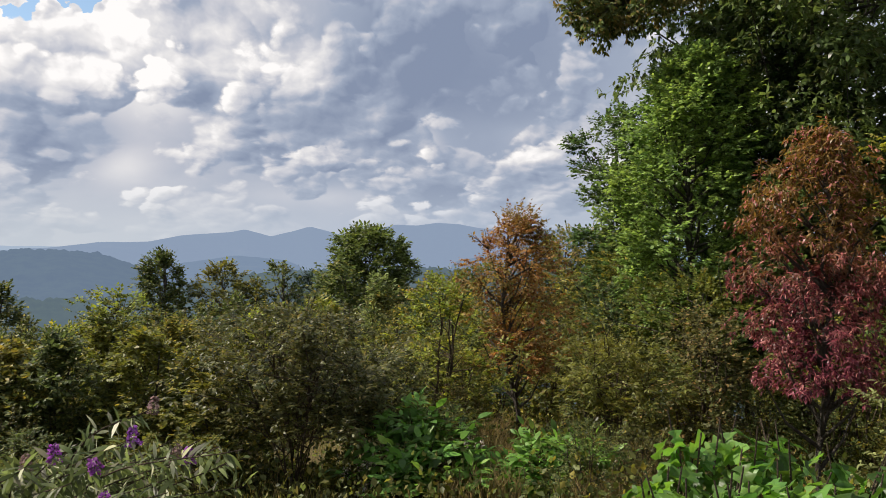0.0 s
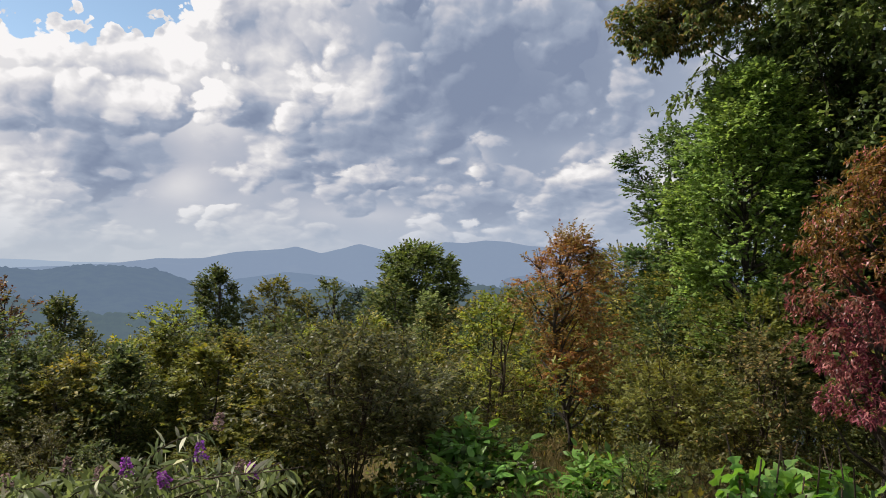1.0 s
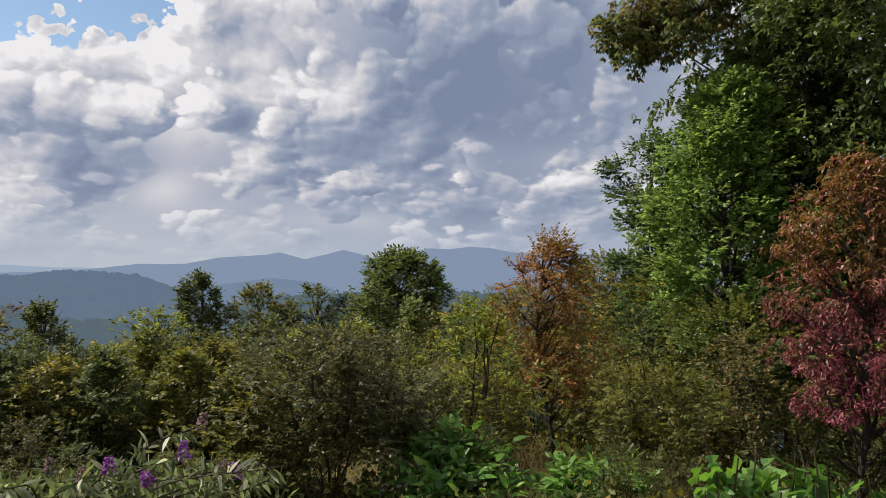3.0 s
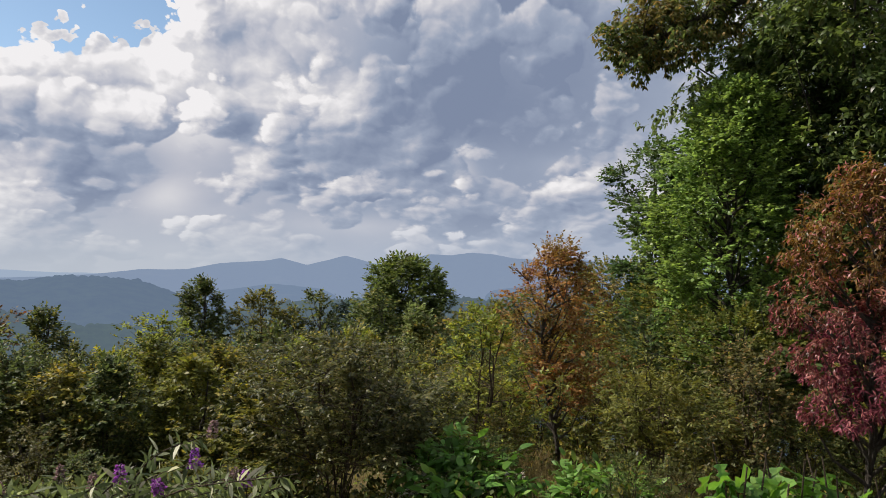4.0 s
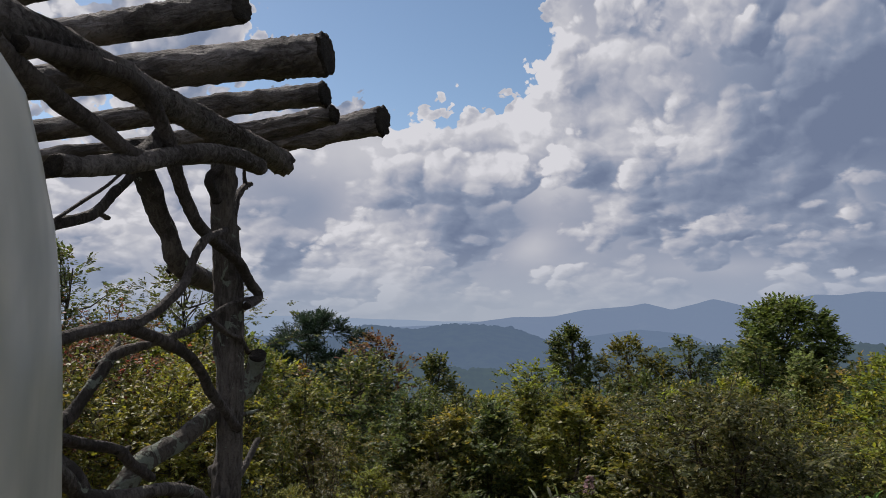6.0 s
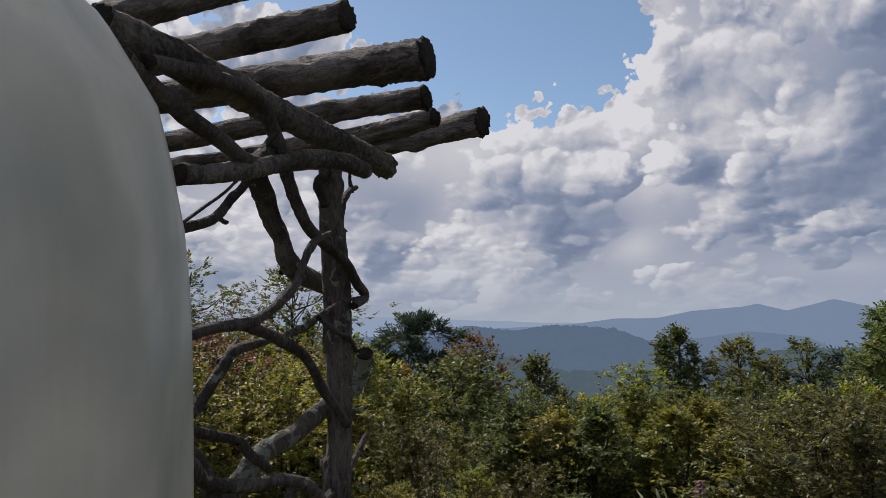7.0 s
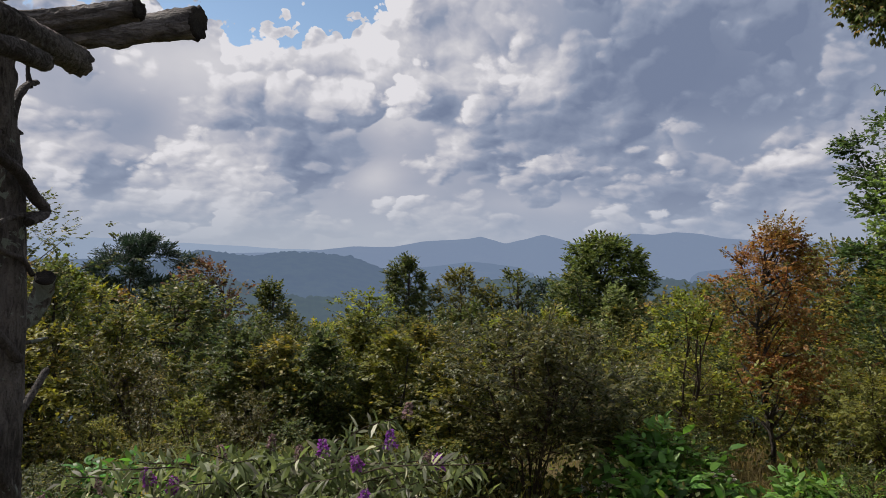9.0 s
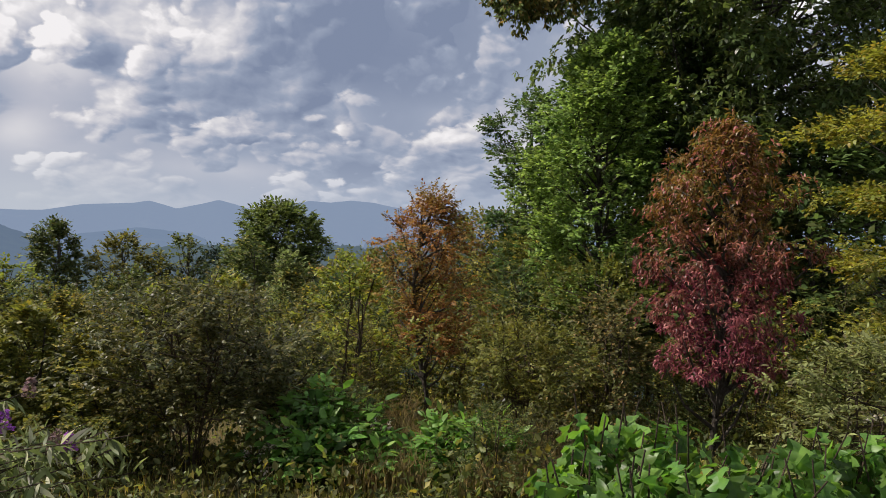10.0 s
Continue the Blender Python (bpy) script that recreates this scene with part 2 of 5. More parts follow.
LEAF = {
    "olive": leaf_material("leaf_olive", (0.108, 0.110, 0.016), (0.072, 0.088, 0.015), (0.20, 0.165, 0.03)),
    "green": leaf_material("leaf_green", (0.055, 0.072, 0.015), (0.070, 0.086, 0.016), (0.13, 0.12, 0.03)),
    "leafy": leaf_material("leaf_leafy", (0.062, 0.092, 0.018), (0.076, 0.104, 0.018), (0.10, 0.115, 0.03)),
    "bright": leaf_material("leaf_bright", (0.128, 0.205, 0.052), (0.160, 0.232, 0.054), (0.098, 0.160, 0.042), shine=0.36),
    "yellow": leaf_material("leaf_yellow", (0.175, 0.182, 0.026), (0.120, 0.145, 0.022), (0.23, 0.195, 0.035)),
    "dark": leaf_material("leaf_dark", (0.034, 0.062, 0.018), (0.050, 0.078, 0.020), (0.08, 0.09, 0.03)),
    "glossy": leaf_material("leaf_glossy", (0.068, 0.070, 0.013), (0.050, 0.058, 0.012), (0.13, 0.11, 0.03), shine=0.42, thin=0.3),
    "brown": leaf_material("leaf_brown", (0.088, 0.084, 0.022), (0.066, 0.080, 0.020), (0.16, 0.11, 0.035)),
    "rust": leaf_material("leaf_rust", (0.205, 0.110, 0.028), (0.145, 0.118, 0.028), (0.22, 0.085, 0.03)),
    "pale": leaf_material("leaf_pale", (0.150, 0.175, 0.060), (0.120, 0.150, 0.045), (0.20, 0.19, 0.08)),
    "pine": leaf_material("leaf_pine", (0.026, 0.046, 0.022), (0.036, 0.058, 0.024), shine=0.5, thin=0.15),
    "red": leaf_material("leaf_red", (0.150, 0.036, 0.035), (0.128, 0.062, 0.031), (0.25, 0.115, 0.085), shine=0.36, top=((0.150, 0.108, 0.030), 1.6, 2.2)),
    "oak": leaf_material("leaf_oak", (0.056, 0.090, 0.021), (0.070, 0.104, 0.022), (0.095, 0.112, 0.026), shine=0.36),
    "oaktip": leaf_material("leaf_oak_tip", (0.130, 0.105, 0.028), (0.080, 0.100, 0.022), (0.16, 0.10, 0.03)),
    "tulip": leaf_material("leaf_tulip", (0.092, 0.175, 0.024), (0.068, 0.140, 0.024), (0.125, 0.205, 0.036), shine=0.38, thin=0.42),
    "herb": leaf_material("leaf_herb", (0.075, 0.170, 0.028), (0.100, 0.195, 0.030), (0.13, 0.21, 0.04), shine=0.4),
    "silver": leaf_material("leaf_silver", (0.115, 0.148, 0.046), (0.078, 0.108, 0.032), (0.30, 0.30, 0.20), shine=0.5),
    "redtop": leaf_material("leaf_redtop", (0.115, 0.055, 0.028), (0.085, 0.072, 0.022), (0.17, 0.06, 0.03)),
    "straw": leaf_material("leaf_straw", (0.200, 0.155, 0.062), (0.140, 0.120, 0.042), (0.27, 0.21, 0.10), shine=0.6),
    "purple": leaf_material("petal_purple", (0.235, 0.075, 0.265), (0.170, 0.055, 0.205), (0.33, 0.15, 0.36), shine=0.6),
    "spent": leaf_material("petal_spent", (0.190, 0.130, 0.120), (0.140, 0.100, 0.080), (0.24, 0.16, 0.17), shine=0.7),
    "white": leaf_material("petal_white", (0.560, 0.520, 0.460), (0.420, 0.370, 0.310), (0.65, 0.60, 0.55), shine=0.6),
}
BARK = bark_material("bark_grey", (0.050, 0.042, 0.034), (0.130, 0.112, 0.090))
TWIG = bark_material("bark_twig", (0.055, 0.040, 0.028), (0.120, 0.085, 0.055))
LOG = bark_material("weathered_log", (0.080, 0.070, 0.063), (0.300, 0.270, 0.250), 7.0, stretch=(0.22, 1.0, 1.0))
LOGEND = bark_material("cut_log_end", (0.028, 0.024, 0.020), (0.085, 0.070, 0.055), 20.0, stretch=(1, 1, 1))
VINE = bark_material("smooth_branch_bark", (0.072, 0.062, 0.056), (0.190, 0.165, 0.150), 10.0)
LICHEN = bark_material("lichened_bark", (0.075, 0.066, 0.056), (0.210, 0.185, 0.155), 9.0, lichen=0.55)
LIGHTLICHEN = bark_material("lightly_lichened_bark", (0.072, 0.064, 0.057), (0.240, 0.210, 0.185), 9.0, lichen=0.06)


# ---------------- building helpers ----------------
def mesh_of(name, verts, faces, mats, index=None, smooth=True):
    """A mesh from arrays of vertices and of triangles or quads."""
    verts, faces = np.asarray(verts, np.float32), np.asarray(faces, np.int32)
    me = bpy.data.meshes.new(name)
    k = faces.shape[1]
    me.vertices.add(len(verts))
    me.vertices.foreach_set("co", verts.ravel())
    me.loops.add(faces.size)
    me.loops.foreach_set("vertex_index", faces.ravel())
    me.polygons.add(len(faces))
    me.polygons.foreach_set("loop_start", np.arange(0, faces.size, k, dtype=np.int32))
    if index is not None:
        me.polygons.foreach_set("material_index", np.asarray(index, np.int32))
    me.polygons.foreach_set("use_smooth", np.full(len(faces), smooth))
    for m in mats:
        me.materials.append(m)
    me.update(calc_edges=True)
    return me


def part(name, me, parent, label=""):
    ob = new(name, me)
    ob.parent = parent
    return tagged(ob, label) if label else ob


def unit(v):
    return v / np.maximum(np.linalg.norm(v, axis=-1, keepdims=True), 1e-9)


def ground_z(x, y):
    r = np.hypot(x, y)
    near = -0.55 * (np.minimum(r, 60.0) / 8.0) ** 1.75
    far = -0.42 * np.clip(r - 60.0, 0, 260.0)
    return near + far + 0.06 * np.sin(x * 1.3 + 0.4) * np.cos(y * 1.1) * np.clip(r - 3, 0, 1)


def at(az, d):
    v = way(az * 1.009, 0)
    return v.x * d, v.y * d


def top_of(el, d):
    return EYE + d * math.tan(radians(el))


def tubes(paths, sides=5):
    """Tapered tubes along paths: list of (points, radius at start, radius at end). Returns vertices and quads."""
    V, F, base = [], [], 0
    ring = np.linspace(0, 2 * np.pi, sides, endpoint=False)
    for pts, r0, r1 in paths:
        pts = np.asarray(pts, float)
        k = len(pts)
        tan = unit(np.gradient(pts, axis=0))
        ref = np.array([0.31, 0.17, 0.93]) if abs(tan[0][2]) < 0.8 else np.array([0.9, 0.3, 0.1])
        a = unit(np.cross(tan, ref))
        b = np.cross(tan, a)
        rad = (r0 + (r1 - r0) * np.linspace(0, 1, k))[:, None, None]
        V.append((pts[:, None] + rad * (np.cos(ring)[None, :, None] * a[:, None] + np.sin(ring)[None, :, None] * b[:, None])).reshape(-1, 3))
        i, j = np.meshgrid(np.arange(k - 1), np.arange(sides), indexing="ij")
        p, q = base + i * sides + j, base + i * sides + (j + 1) % sides
        F.append(np.stack([p, q, q + sides, p + sides], -1).reshape(-1, 4))
        base += k * sides
    return np.concatenate(V), np.concatenate(F)


# leaf outlines: (along, across) from the stalk; a leaf is folded a little along its rib
OVAL = ((0, 0), (0.45, 0.5), (1, 0), (0.45, -0.5))
LANCE = ((0, 0), (0.28, 0.42), (0.62, 0.40), (1, 0), (0.62, -0.40), (0.28, -0.42))
LOBED = ((0, 0), (0.06, 0.42), (0.34, 0.52), (0.46, 0.26), (0.80, 0.42), (1.0, 0.14), (0.90, 0), (1.0, -0.14), (0.80, -0.42), (0.46, -0.26), (0.34, -0.52), (0.06, -0.42))


def leaf_mesh(rng, pos, out, size, shape, mat_list, name, width=0.6, droop=0.25, flat=0.6, spread=0.55, wild=0.55):
    """Many single leaves at pos, each pointing along out (with some scatter), mostly face up."""
    n = len(pos)
    d = unit(out + rng.normal(0, spread, (n, 3)) + np.array([0, 0, -droop]))
    upv = unit(np.array([0, 0, 1.0]) * flat + rng.normal(0, wild, (n, 3)) + 0.25 * unit(out))
    side = unit(np.cross(d, upv))
    nor = np.cross(side, d)
    s = (size * rng.uniform(0.6, 1.25, n))[:, None]
    pts = []
    for a, w in shape:
        lift = abs(w) * 0.32 - 0.22 * a * a
        pts.append(pos + s * (a * d + w * width * 2 * side + lift * 0.5 * nor))
    k = len(shape)
    verts = np.stack(pts, 1).reshape(-1, 3)
    if k == 12:
        tri = [(0, 1, 2), (0, 2, 3), (0, 3, 6), (3, 4, 5), (3, 5, 6), (0, 6, 9), (6, 7, 8), (6, 8, 9), (0, 9, 10), (0, 10, 11)]
    elif k == 6:
        tri = [(0, 1, 5), (1, 2, 4), (1, 4, 5), (2, 3, 4)]
    else:
        tri = [(0, 1, 2), (0, 2, 3)]
    faces = (np.arange(n)[:, None, None] * k + np.array(tri)[None]).reshape(-1, 3)
    return mesh_of(name, verts, faces, mat_list)


PROFILE = {
    "oval": lambda u: math.sin(math.pi * min(1, 0.12 + 0.88 * u)) ** 0.6,
    "round": lambda u: math.sqrt(max(0.04, 1 - (2 * u - 1) ** 2)),
    "dome": lambda u: (0.82 + 0.3 * u) * math.sqrt(max(0.03, 1 - max(0, (u - 0.30) / 0.72) ** 2)),
    "cone": lambda u: max(0.08, 1 - u) ** 0.8,
    "broad": lambda u: (0.55 + 0.75 * u) * math.sqrt(max(0.05, 1 - max(0, (u - 0.45) / 0.56) ** 2)),
    "column": lambda u: 0.75 + 0.25 * math.sin(math.pi * u) - 0.5 * max(0, u - 0.75),
}


def plant(name, seed, H, R, base=0.3, profile="oval", leaf="green", size=0.09, clumps=70, per=60, puff=0.28, stems=1, trunk=0.03, shape=OVAL,
          width=0.32, label="", category="tree", group="", wood=None, droop=0.25, lean=0.0, crown_name="crown", ragged=0.38, flat_puff=0.6, shoots=10, spray="twig", tiers=0):
    """A tree or bush standing at the origin: trunk or stems with limbs, and a crown of single leaves in clumps."""
    rng = np.random.default_rng(seed)
    root = tagged(new(name), label, category, group)
    paths, centres, outs = [], [], []
    prof = PROFILE[profile]
    spines = []
    for s in range(stems):
        a = rng.uniform(0, 2 * np.pi)
        k = 7
        u = np.linspace(0, 1, k)
        off = (0.0 if stems == 1 else R * rng.uniform(0.15, 0.65))
        bend = rng.normal(0, 0.035 * H, (k, 2)).cumsum(0) * 0.45
        bend[0] = 0
        x = off * u ** 1.3 * np.cos(a) + bend[:, 0] + lean * H * u * u + (0.04 * R * np.cos(a) if stems > 1 else 0)
        y = off * u ** 1.3 * np.sin(a) + bend[:, 1] + (0.04 * R * np.sin(a) if stems > 1 else 0)
        top = H * (0.93 if stems == 1 else rng.uniform(0.7, 0.92))
        spine = np.stack([x, y, top * u - 0.08 * (u == 0)], 1)
        spines.append(spine)
        paths.append((spine, trunk * H * 0.5 / math.sqrt(stems), 0.006 * H ** 0.5))
    for i in range(clumps):
        spine = spines[i % stems]
        u = ((i + rng.uniform(0, 1)) / clumps)
        if tiers:
            u = min(0.99, max(0.0, (math.floor(u * tiers) + 0.5 + rng.normal(0, 0.10)) / tiers))
        h = base + (1 - base) * u
        reach = R * prof(u) * (1 + rng.normal(0, ragged)) * (1.0 if rng.random() < 0.75 else 0.6)
        a = i * 2.399 + rng.normal(0, 0.5)
        tip = np.array([reach * math.cos(a) * 0.92, reach * math.sin(a) * 0.92, H * h]) + np.array([lean * H * h * h, 0, 0])
        hz = max(0.02, (h - 0.10 - 0.12 * rng.random())) * H
        zs = spine[:, 2]
        root_p = np.array([np.interp(hz, zs, spine[:, 0]), np.interp(hz, zs, spine[:, 1]), min(hz, zs[-1])])
        mid = root_p * 0.5 + tip * 0.5 + rng.normal(0, 0.06 * R, 3) + np.array([0, 0, -0.02 * H])
        if i % 3 == 0 or clumps < 60:
            paths.append((np.stack([root_p, mid, tip]), (0.008 * H ** 0.6 + 0.004) if stems == 1 else 0.006, 0.0025))
        centres.append(tip)
        outs.append(tip - np.array([root_p[0], root_p[1], tip[2] - 0.25 * R]))
    C, O = np.array(centres), unit(np.array(outs))
    n = clumps * per
    idx = rng.integers(0, clumps, n)
    sc = puff * R * np.array([1, 1, flat_puff])
    # each clump is a handful of leafy sprays round its shell: leaves in two rows along a twig, or a whorl at its end
    g = 9 if spray == "twig" else 6
    m = n // g + 1
    idx = rng.integers(0, clumps, m)
    ball = unit(rng.normal(0, 1, (m, 3))) * (rng.random((m, 1)) ** 0.45)
    grow = rng.uniform(0.55, 1.25, clumps)[idx][:, None]
    spot = C[idx] + ball * sc * grow * 1.3
    aim = unit(O[idx] * 0.7 + ball * 0.8 + np.array([0, 0, 0.15]) + rng.normal(0, 0.2, (m, 3)))
    across = unit(np.cross(aim, np.array([0, 0, 1.0]) + rng.normal(0, 0.25, (m, 3))))
    over = np.cross(across, aim)
    rowed, fan = [], []
    for k in range(g):
        if spray == "twig":
            way_ = aim if k == g - 1 else across * (1 if k % 2 else -1)
            rowed.append(spot + aim * size * (0.42 * (k // 2) + 0.12 * rng.random((m, 1))))
            fan.append(way_ + aim * 0.75)
        else:
            th = 2 * np.pi * k / g + rng.uniform(0, 1, (m, 1))
            rowed.append(spot + rng.normal(0, 0.06 * size, (m, 3)))
            fan.append((across * np.cos(th) + over * np.sin(th)) + aim * 0.55)
    pos, out = np.concatenate(rowed), np.concatenate(fan)
    pos[:, 2] = np.maximum(pos[:, 2], 0.03)
    # upright leafy shoots that break the outline
    for i in range(shoots):
        c = C[3 * int(rng.integers(clumps // 9, (clumps - 1) // 3))]
        tip = c + np.array([rng.normal(0, 0.12) * R, rng.normal(0, 0.12) * R, rng.uniform(0.25, 0.6) * R])
        paths.append((np.stack([c, (c + tip) / 2 + rng.normal(0, 0.02 * R, 3), tip]), 0.004 + 0.002 * H ** 0.5, 0.002))
        m = max(12, per // 2)
        u = rng.random((m, 1))
        side = unit(rng.normal(0, 1, (m, 3)) * np.array([1, 1, 0.4]))
        pos = np.vstack([pos, c + (tip - c) * u + side * size * 0.35])
        out = np.vstack([out, side + np.array([0, 0, 0.5])])
    v, f = tubes(paths, 4)
    part("trunk" if category == "tree" else "branchwork", mesh_of(name + "_wood", v, f, [wood or (BARK if category == "tree" else TWIG)]), root)
    part(crown_name, leaf_mesh(rng, pos, out, size, shape, [LEAF[leaf]], name + "_leaves", width, droop, 0.9, 0.22, 0.36), root)
    return root


def stand(ob, az, d, turn=0.0, scale=1.0, sink=0.0):
    x, y = at(az, d)
    ob.matrix_basis = Matrix.LocRotScale((x, y, float(ground_z(x, y)) - sink), Euler((0, 0, radians(turn))), (scale,) * 3 if isinstance(scale, float) else scale)
    return ob


def single(name, az, d, el_top, R, seed, **kw):
    """One plant whose top shows at a height el_top above the horizon from the terrace."""
    x, y = at(az, d)
    H = top_of(el_top, d) - float(ground_z(x, y))
    return stand(plant(name, seed, H, R, **kw), az, d)


# ---------------- ground and distance ----------------
def build_ground():
    rs = np.concatenate([np.linspace(0.0, 14, 40), np.geomspace(14.6, 4800, 45)])
    k = 200
    th = np.linspace(0, 2 * np.pi, k, endpoint=False)
    r, t = np.meshgrid(rs, th, indexing="ij")
    x, y = r * np.sin(t), r * np.cos(t)
    z = ground_z(x, y)
    rng = np.random.default_rng(3)
    z = z + np.where(r > 3, rng.normal(0, 0.02, z.shape), 0) * np.clip(r / 8, 0, 6)
    i, j = np.meshgrid(np.arange(len(rs) - 1), np.arange(k), indexing="ij")
    p, q = i * k + j, i * k + (j + 1) % k
    faces = np.stack([p, p + k, q + k, q], -1).reshape(-1, 4)
    # beyond 90 m the ground takes on painted haze
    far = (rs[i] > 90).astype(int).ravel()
    me = mesh_of("ground", np.stack([x, y, z], -1).reshape(-1, 3), faces, [ground_material(), far_material("hazed_valley_wood", (0.05, 0.07, 0.03), (0.085, 0.120, 0.150), 0.84)], far)
    tagged(new("ground", me), "leaf-littered hillside falling away to a wooded valley", "ground", kind="structure")


build_ground()


def ridge(name, dist, floor_el, peaks, mat, seed, label, rough=0.12, tuft=0.0, depth=0.45, rows=11, step=0.2, soft=1.3):
    """A wooded ridge whose skyline follows the given summits: (bearing, height in degrees)."""
    az = np.arange(-62, 92, step)
    turn = 1.009
    pts = sorted(peaks)
    el = np.interp(az, [q[0] for q in pts], [q[1] for q in pts])
    def wave(freq, s):
        g = np.random.default_rng(s)
        xs = np.arange(-64, 95, 1 / freq)
        return np.interp(az, xs, g.normal(0, 1, len(xs)))
    half = int(soft / step)
    ker = np.hanning(2 * half + 1) / np.hanning(2 * half + 1).sum()
    el = np.convolve(np.pad(el, half, mode="edge"), ker, "valid")
    el = el + rough * (0.5 * wave(0.4, seed) + 0.3 * wave(1.1, seed + 1)) + rough * 0.18 * wave(3, seed + 2)
    rng = np.random.default_rng(seed + 9)
    V = []
    for i in range(rows):
        s = i / (rows - 1)
        r = dist * (1 - depth * s) * (1 + 0.02 * s * wave(0.5, seed + 20 + i // 3))
        fold = (0.5 + 0.5 * np.sin(az * 0.9 + seed + 2.0 * s + 1.5 * wave(0.3, seed + 5))) * s * (1 - s) * 0.8
        drop = s ** 1.3 * (el - floor_el + 3.0) + fold
        zz = EYE + r * np.tan(np.radians(el - drop)) + tuft * rng.normal(0, 1, len(az)) * (0.7 if i else 1.3)
        a = np.radians(az * turn)
        V.append(np.stack([-np.sin(a) * r, np.cos(a) * r, zz], -1))
    k = len(az)
    i, j = np.meshgrid(np.arange(rows - 1), np.arange(k - 1), indexing="ij")
    p = i * k + j
    faces = np.stack([p, p + 1, p + k + 1, p + k], -1).reshape(-1, 4)
    tagged(new(name, mesh_of(name, np.concatenate(V), faces, [mat])), label, "mountain ridge", kind="structure")


# the air colours are painted haze, paler and stronger with distance
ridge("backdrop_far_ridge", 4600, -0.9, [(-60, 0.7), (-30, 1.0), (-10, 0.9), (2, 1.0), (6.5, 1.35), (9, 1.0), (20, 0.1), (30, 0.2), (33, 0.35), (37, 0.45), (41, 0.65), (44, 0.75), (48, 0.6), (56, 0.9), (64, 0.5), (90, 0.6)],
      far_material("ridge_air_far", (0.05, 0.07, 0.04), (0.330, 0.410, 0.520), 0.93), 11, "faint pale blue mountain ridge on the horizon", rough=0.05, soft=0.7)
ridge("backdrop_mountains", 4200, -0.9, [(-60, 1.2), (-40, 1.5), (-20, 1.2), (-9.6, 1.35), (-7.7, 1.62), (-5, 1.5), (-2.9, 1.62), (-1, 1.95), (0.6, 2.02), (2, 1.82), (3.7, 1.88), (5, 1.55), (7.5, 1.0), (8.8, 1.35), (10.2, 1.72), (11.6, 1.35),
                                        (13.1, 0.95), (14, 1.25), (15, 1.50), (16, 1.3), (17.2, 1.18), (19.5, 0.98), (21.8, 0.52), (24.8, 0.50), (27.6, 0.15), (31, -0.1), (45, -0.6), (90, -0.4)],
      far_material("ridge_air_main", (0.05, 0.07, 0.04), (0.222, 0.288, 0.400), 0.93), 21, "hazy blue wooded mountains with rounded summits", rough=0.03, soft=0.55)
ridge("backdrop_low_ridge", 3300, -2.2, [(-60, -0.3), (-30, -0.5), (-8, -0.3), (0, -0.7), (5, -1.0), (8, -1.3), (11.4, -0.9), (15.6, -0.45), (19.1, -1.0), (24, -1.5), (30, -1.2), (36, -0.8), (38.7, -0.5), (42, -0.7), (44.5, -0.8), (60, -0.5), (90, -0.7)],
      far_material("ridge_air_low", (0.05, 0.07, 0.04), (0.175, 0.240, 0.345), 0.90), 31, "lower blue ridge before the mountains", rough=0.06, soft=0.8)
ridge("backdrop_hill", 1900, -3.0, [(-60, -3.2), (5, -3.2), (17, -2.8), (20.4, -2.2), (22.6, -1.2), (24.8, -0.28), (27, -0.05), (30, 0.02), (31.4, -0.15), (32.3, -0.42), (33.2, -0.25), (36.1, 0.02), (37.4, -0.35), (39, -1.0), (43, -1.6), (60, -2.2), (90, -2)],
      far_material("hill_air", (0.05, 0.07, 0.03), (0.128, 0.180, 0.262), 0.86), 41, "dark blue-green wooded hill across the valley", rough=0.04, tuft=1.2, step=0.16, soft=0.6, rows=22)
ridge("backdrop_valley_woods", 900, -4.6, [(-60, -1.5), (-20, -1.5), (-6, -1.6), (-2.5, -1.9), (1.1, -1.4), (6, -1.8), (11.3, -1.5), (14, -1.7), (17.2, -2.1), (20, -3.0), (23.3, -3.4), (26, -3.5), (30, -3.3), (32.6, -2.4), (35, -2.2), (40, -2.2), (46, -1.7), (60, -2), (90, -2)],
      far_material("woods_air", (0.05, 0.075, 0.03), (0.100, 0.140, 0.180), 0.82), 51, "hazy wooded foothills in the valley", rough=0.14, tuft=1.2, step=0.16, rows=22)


# ---------------- arbour of rustic logs ----------------
def smooth_path(pts, per=6):
    """Catmull-Rom through pts."""
    p = np.asarray(pts, float)
    p = np.vstack([2 * p[0] - p[1], p, 2 * p[-1] - p[-2]])
    out = []
    for i in range(1, len(p) - 2):
        for u in np.linspace(0, 1, per, endpoint=False):
            a, b, c, d = p[i - 1], p[i], p[i + 1], p[i + 2]
            out.append(0.5 * (2 * b + (c - a) * u + (2 * a - 5 * b + 4 * c - d) * u * u + (3 * b - a - 3 * c + d) * u ** 3))
    out.append(p[-2])
    return np.array(out)


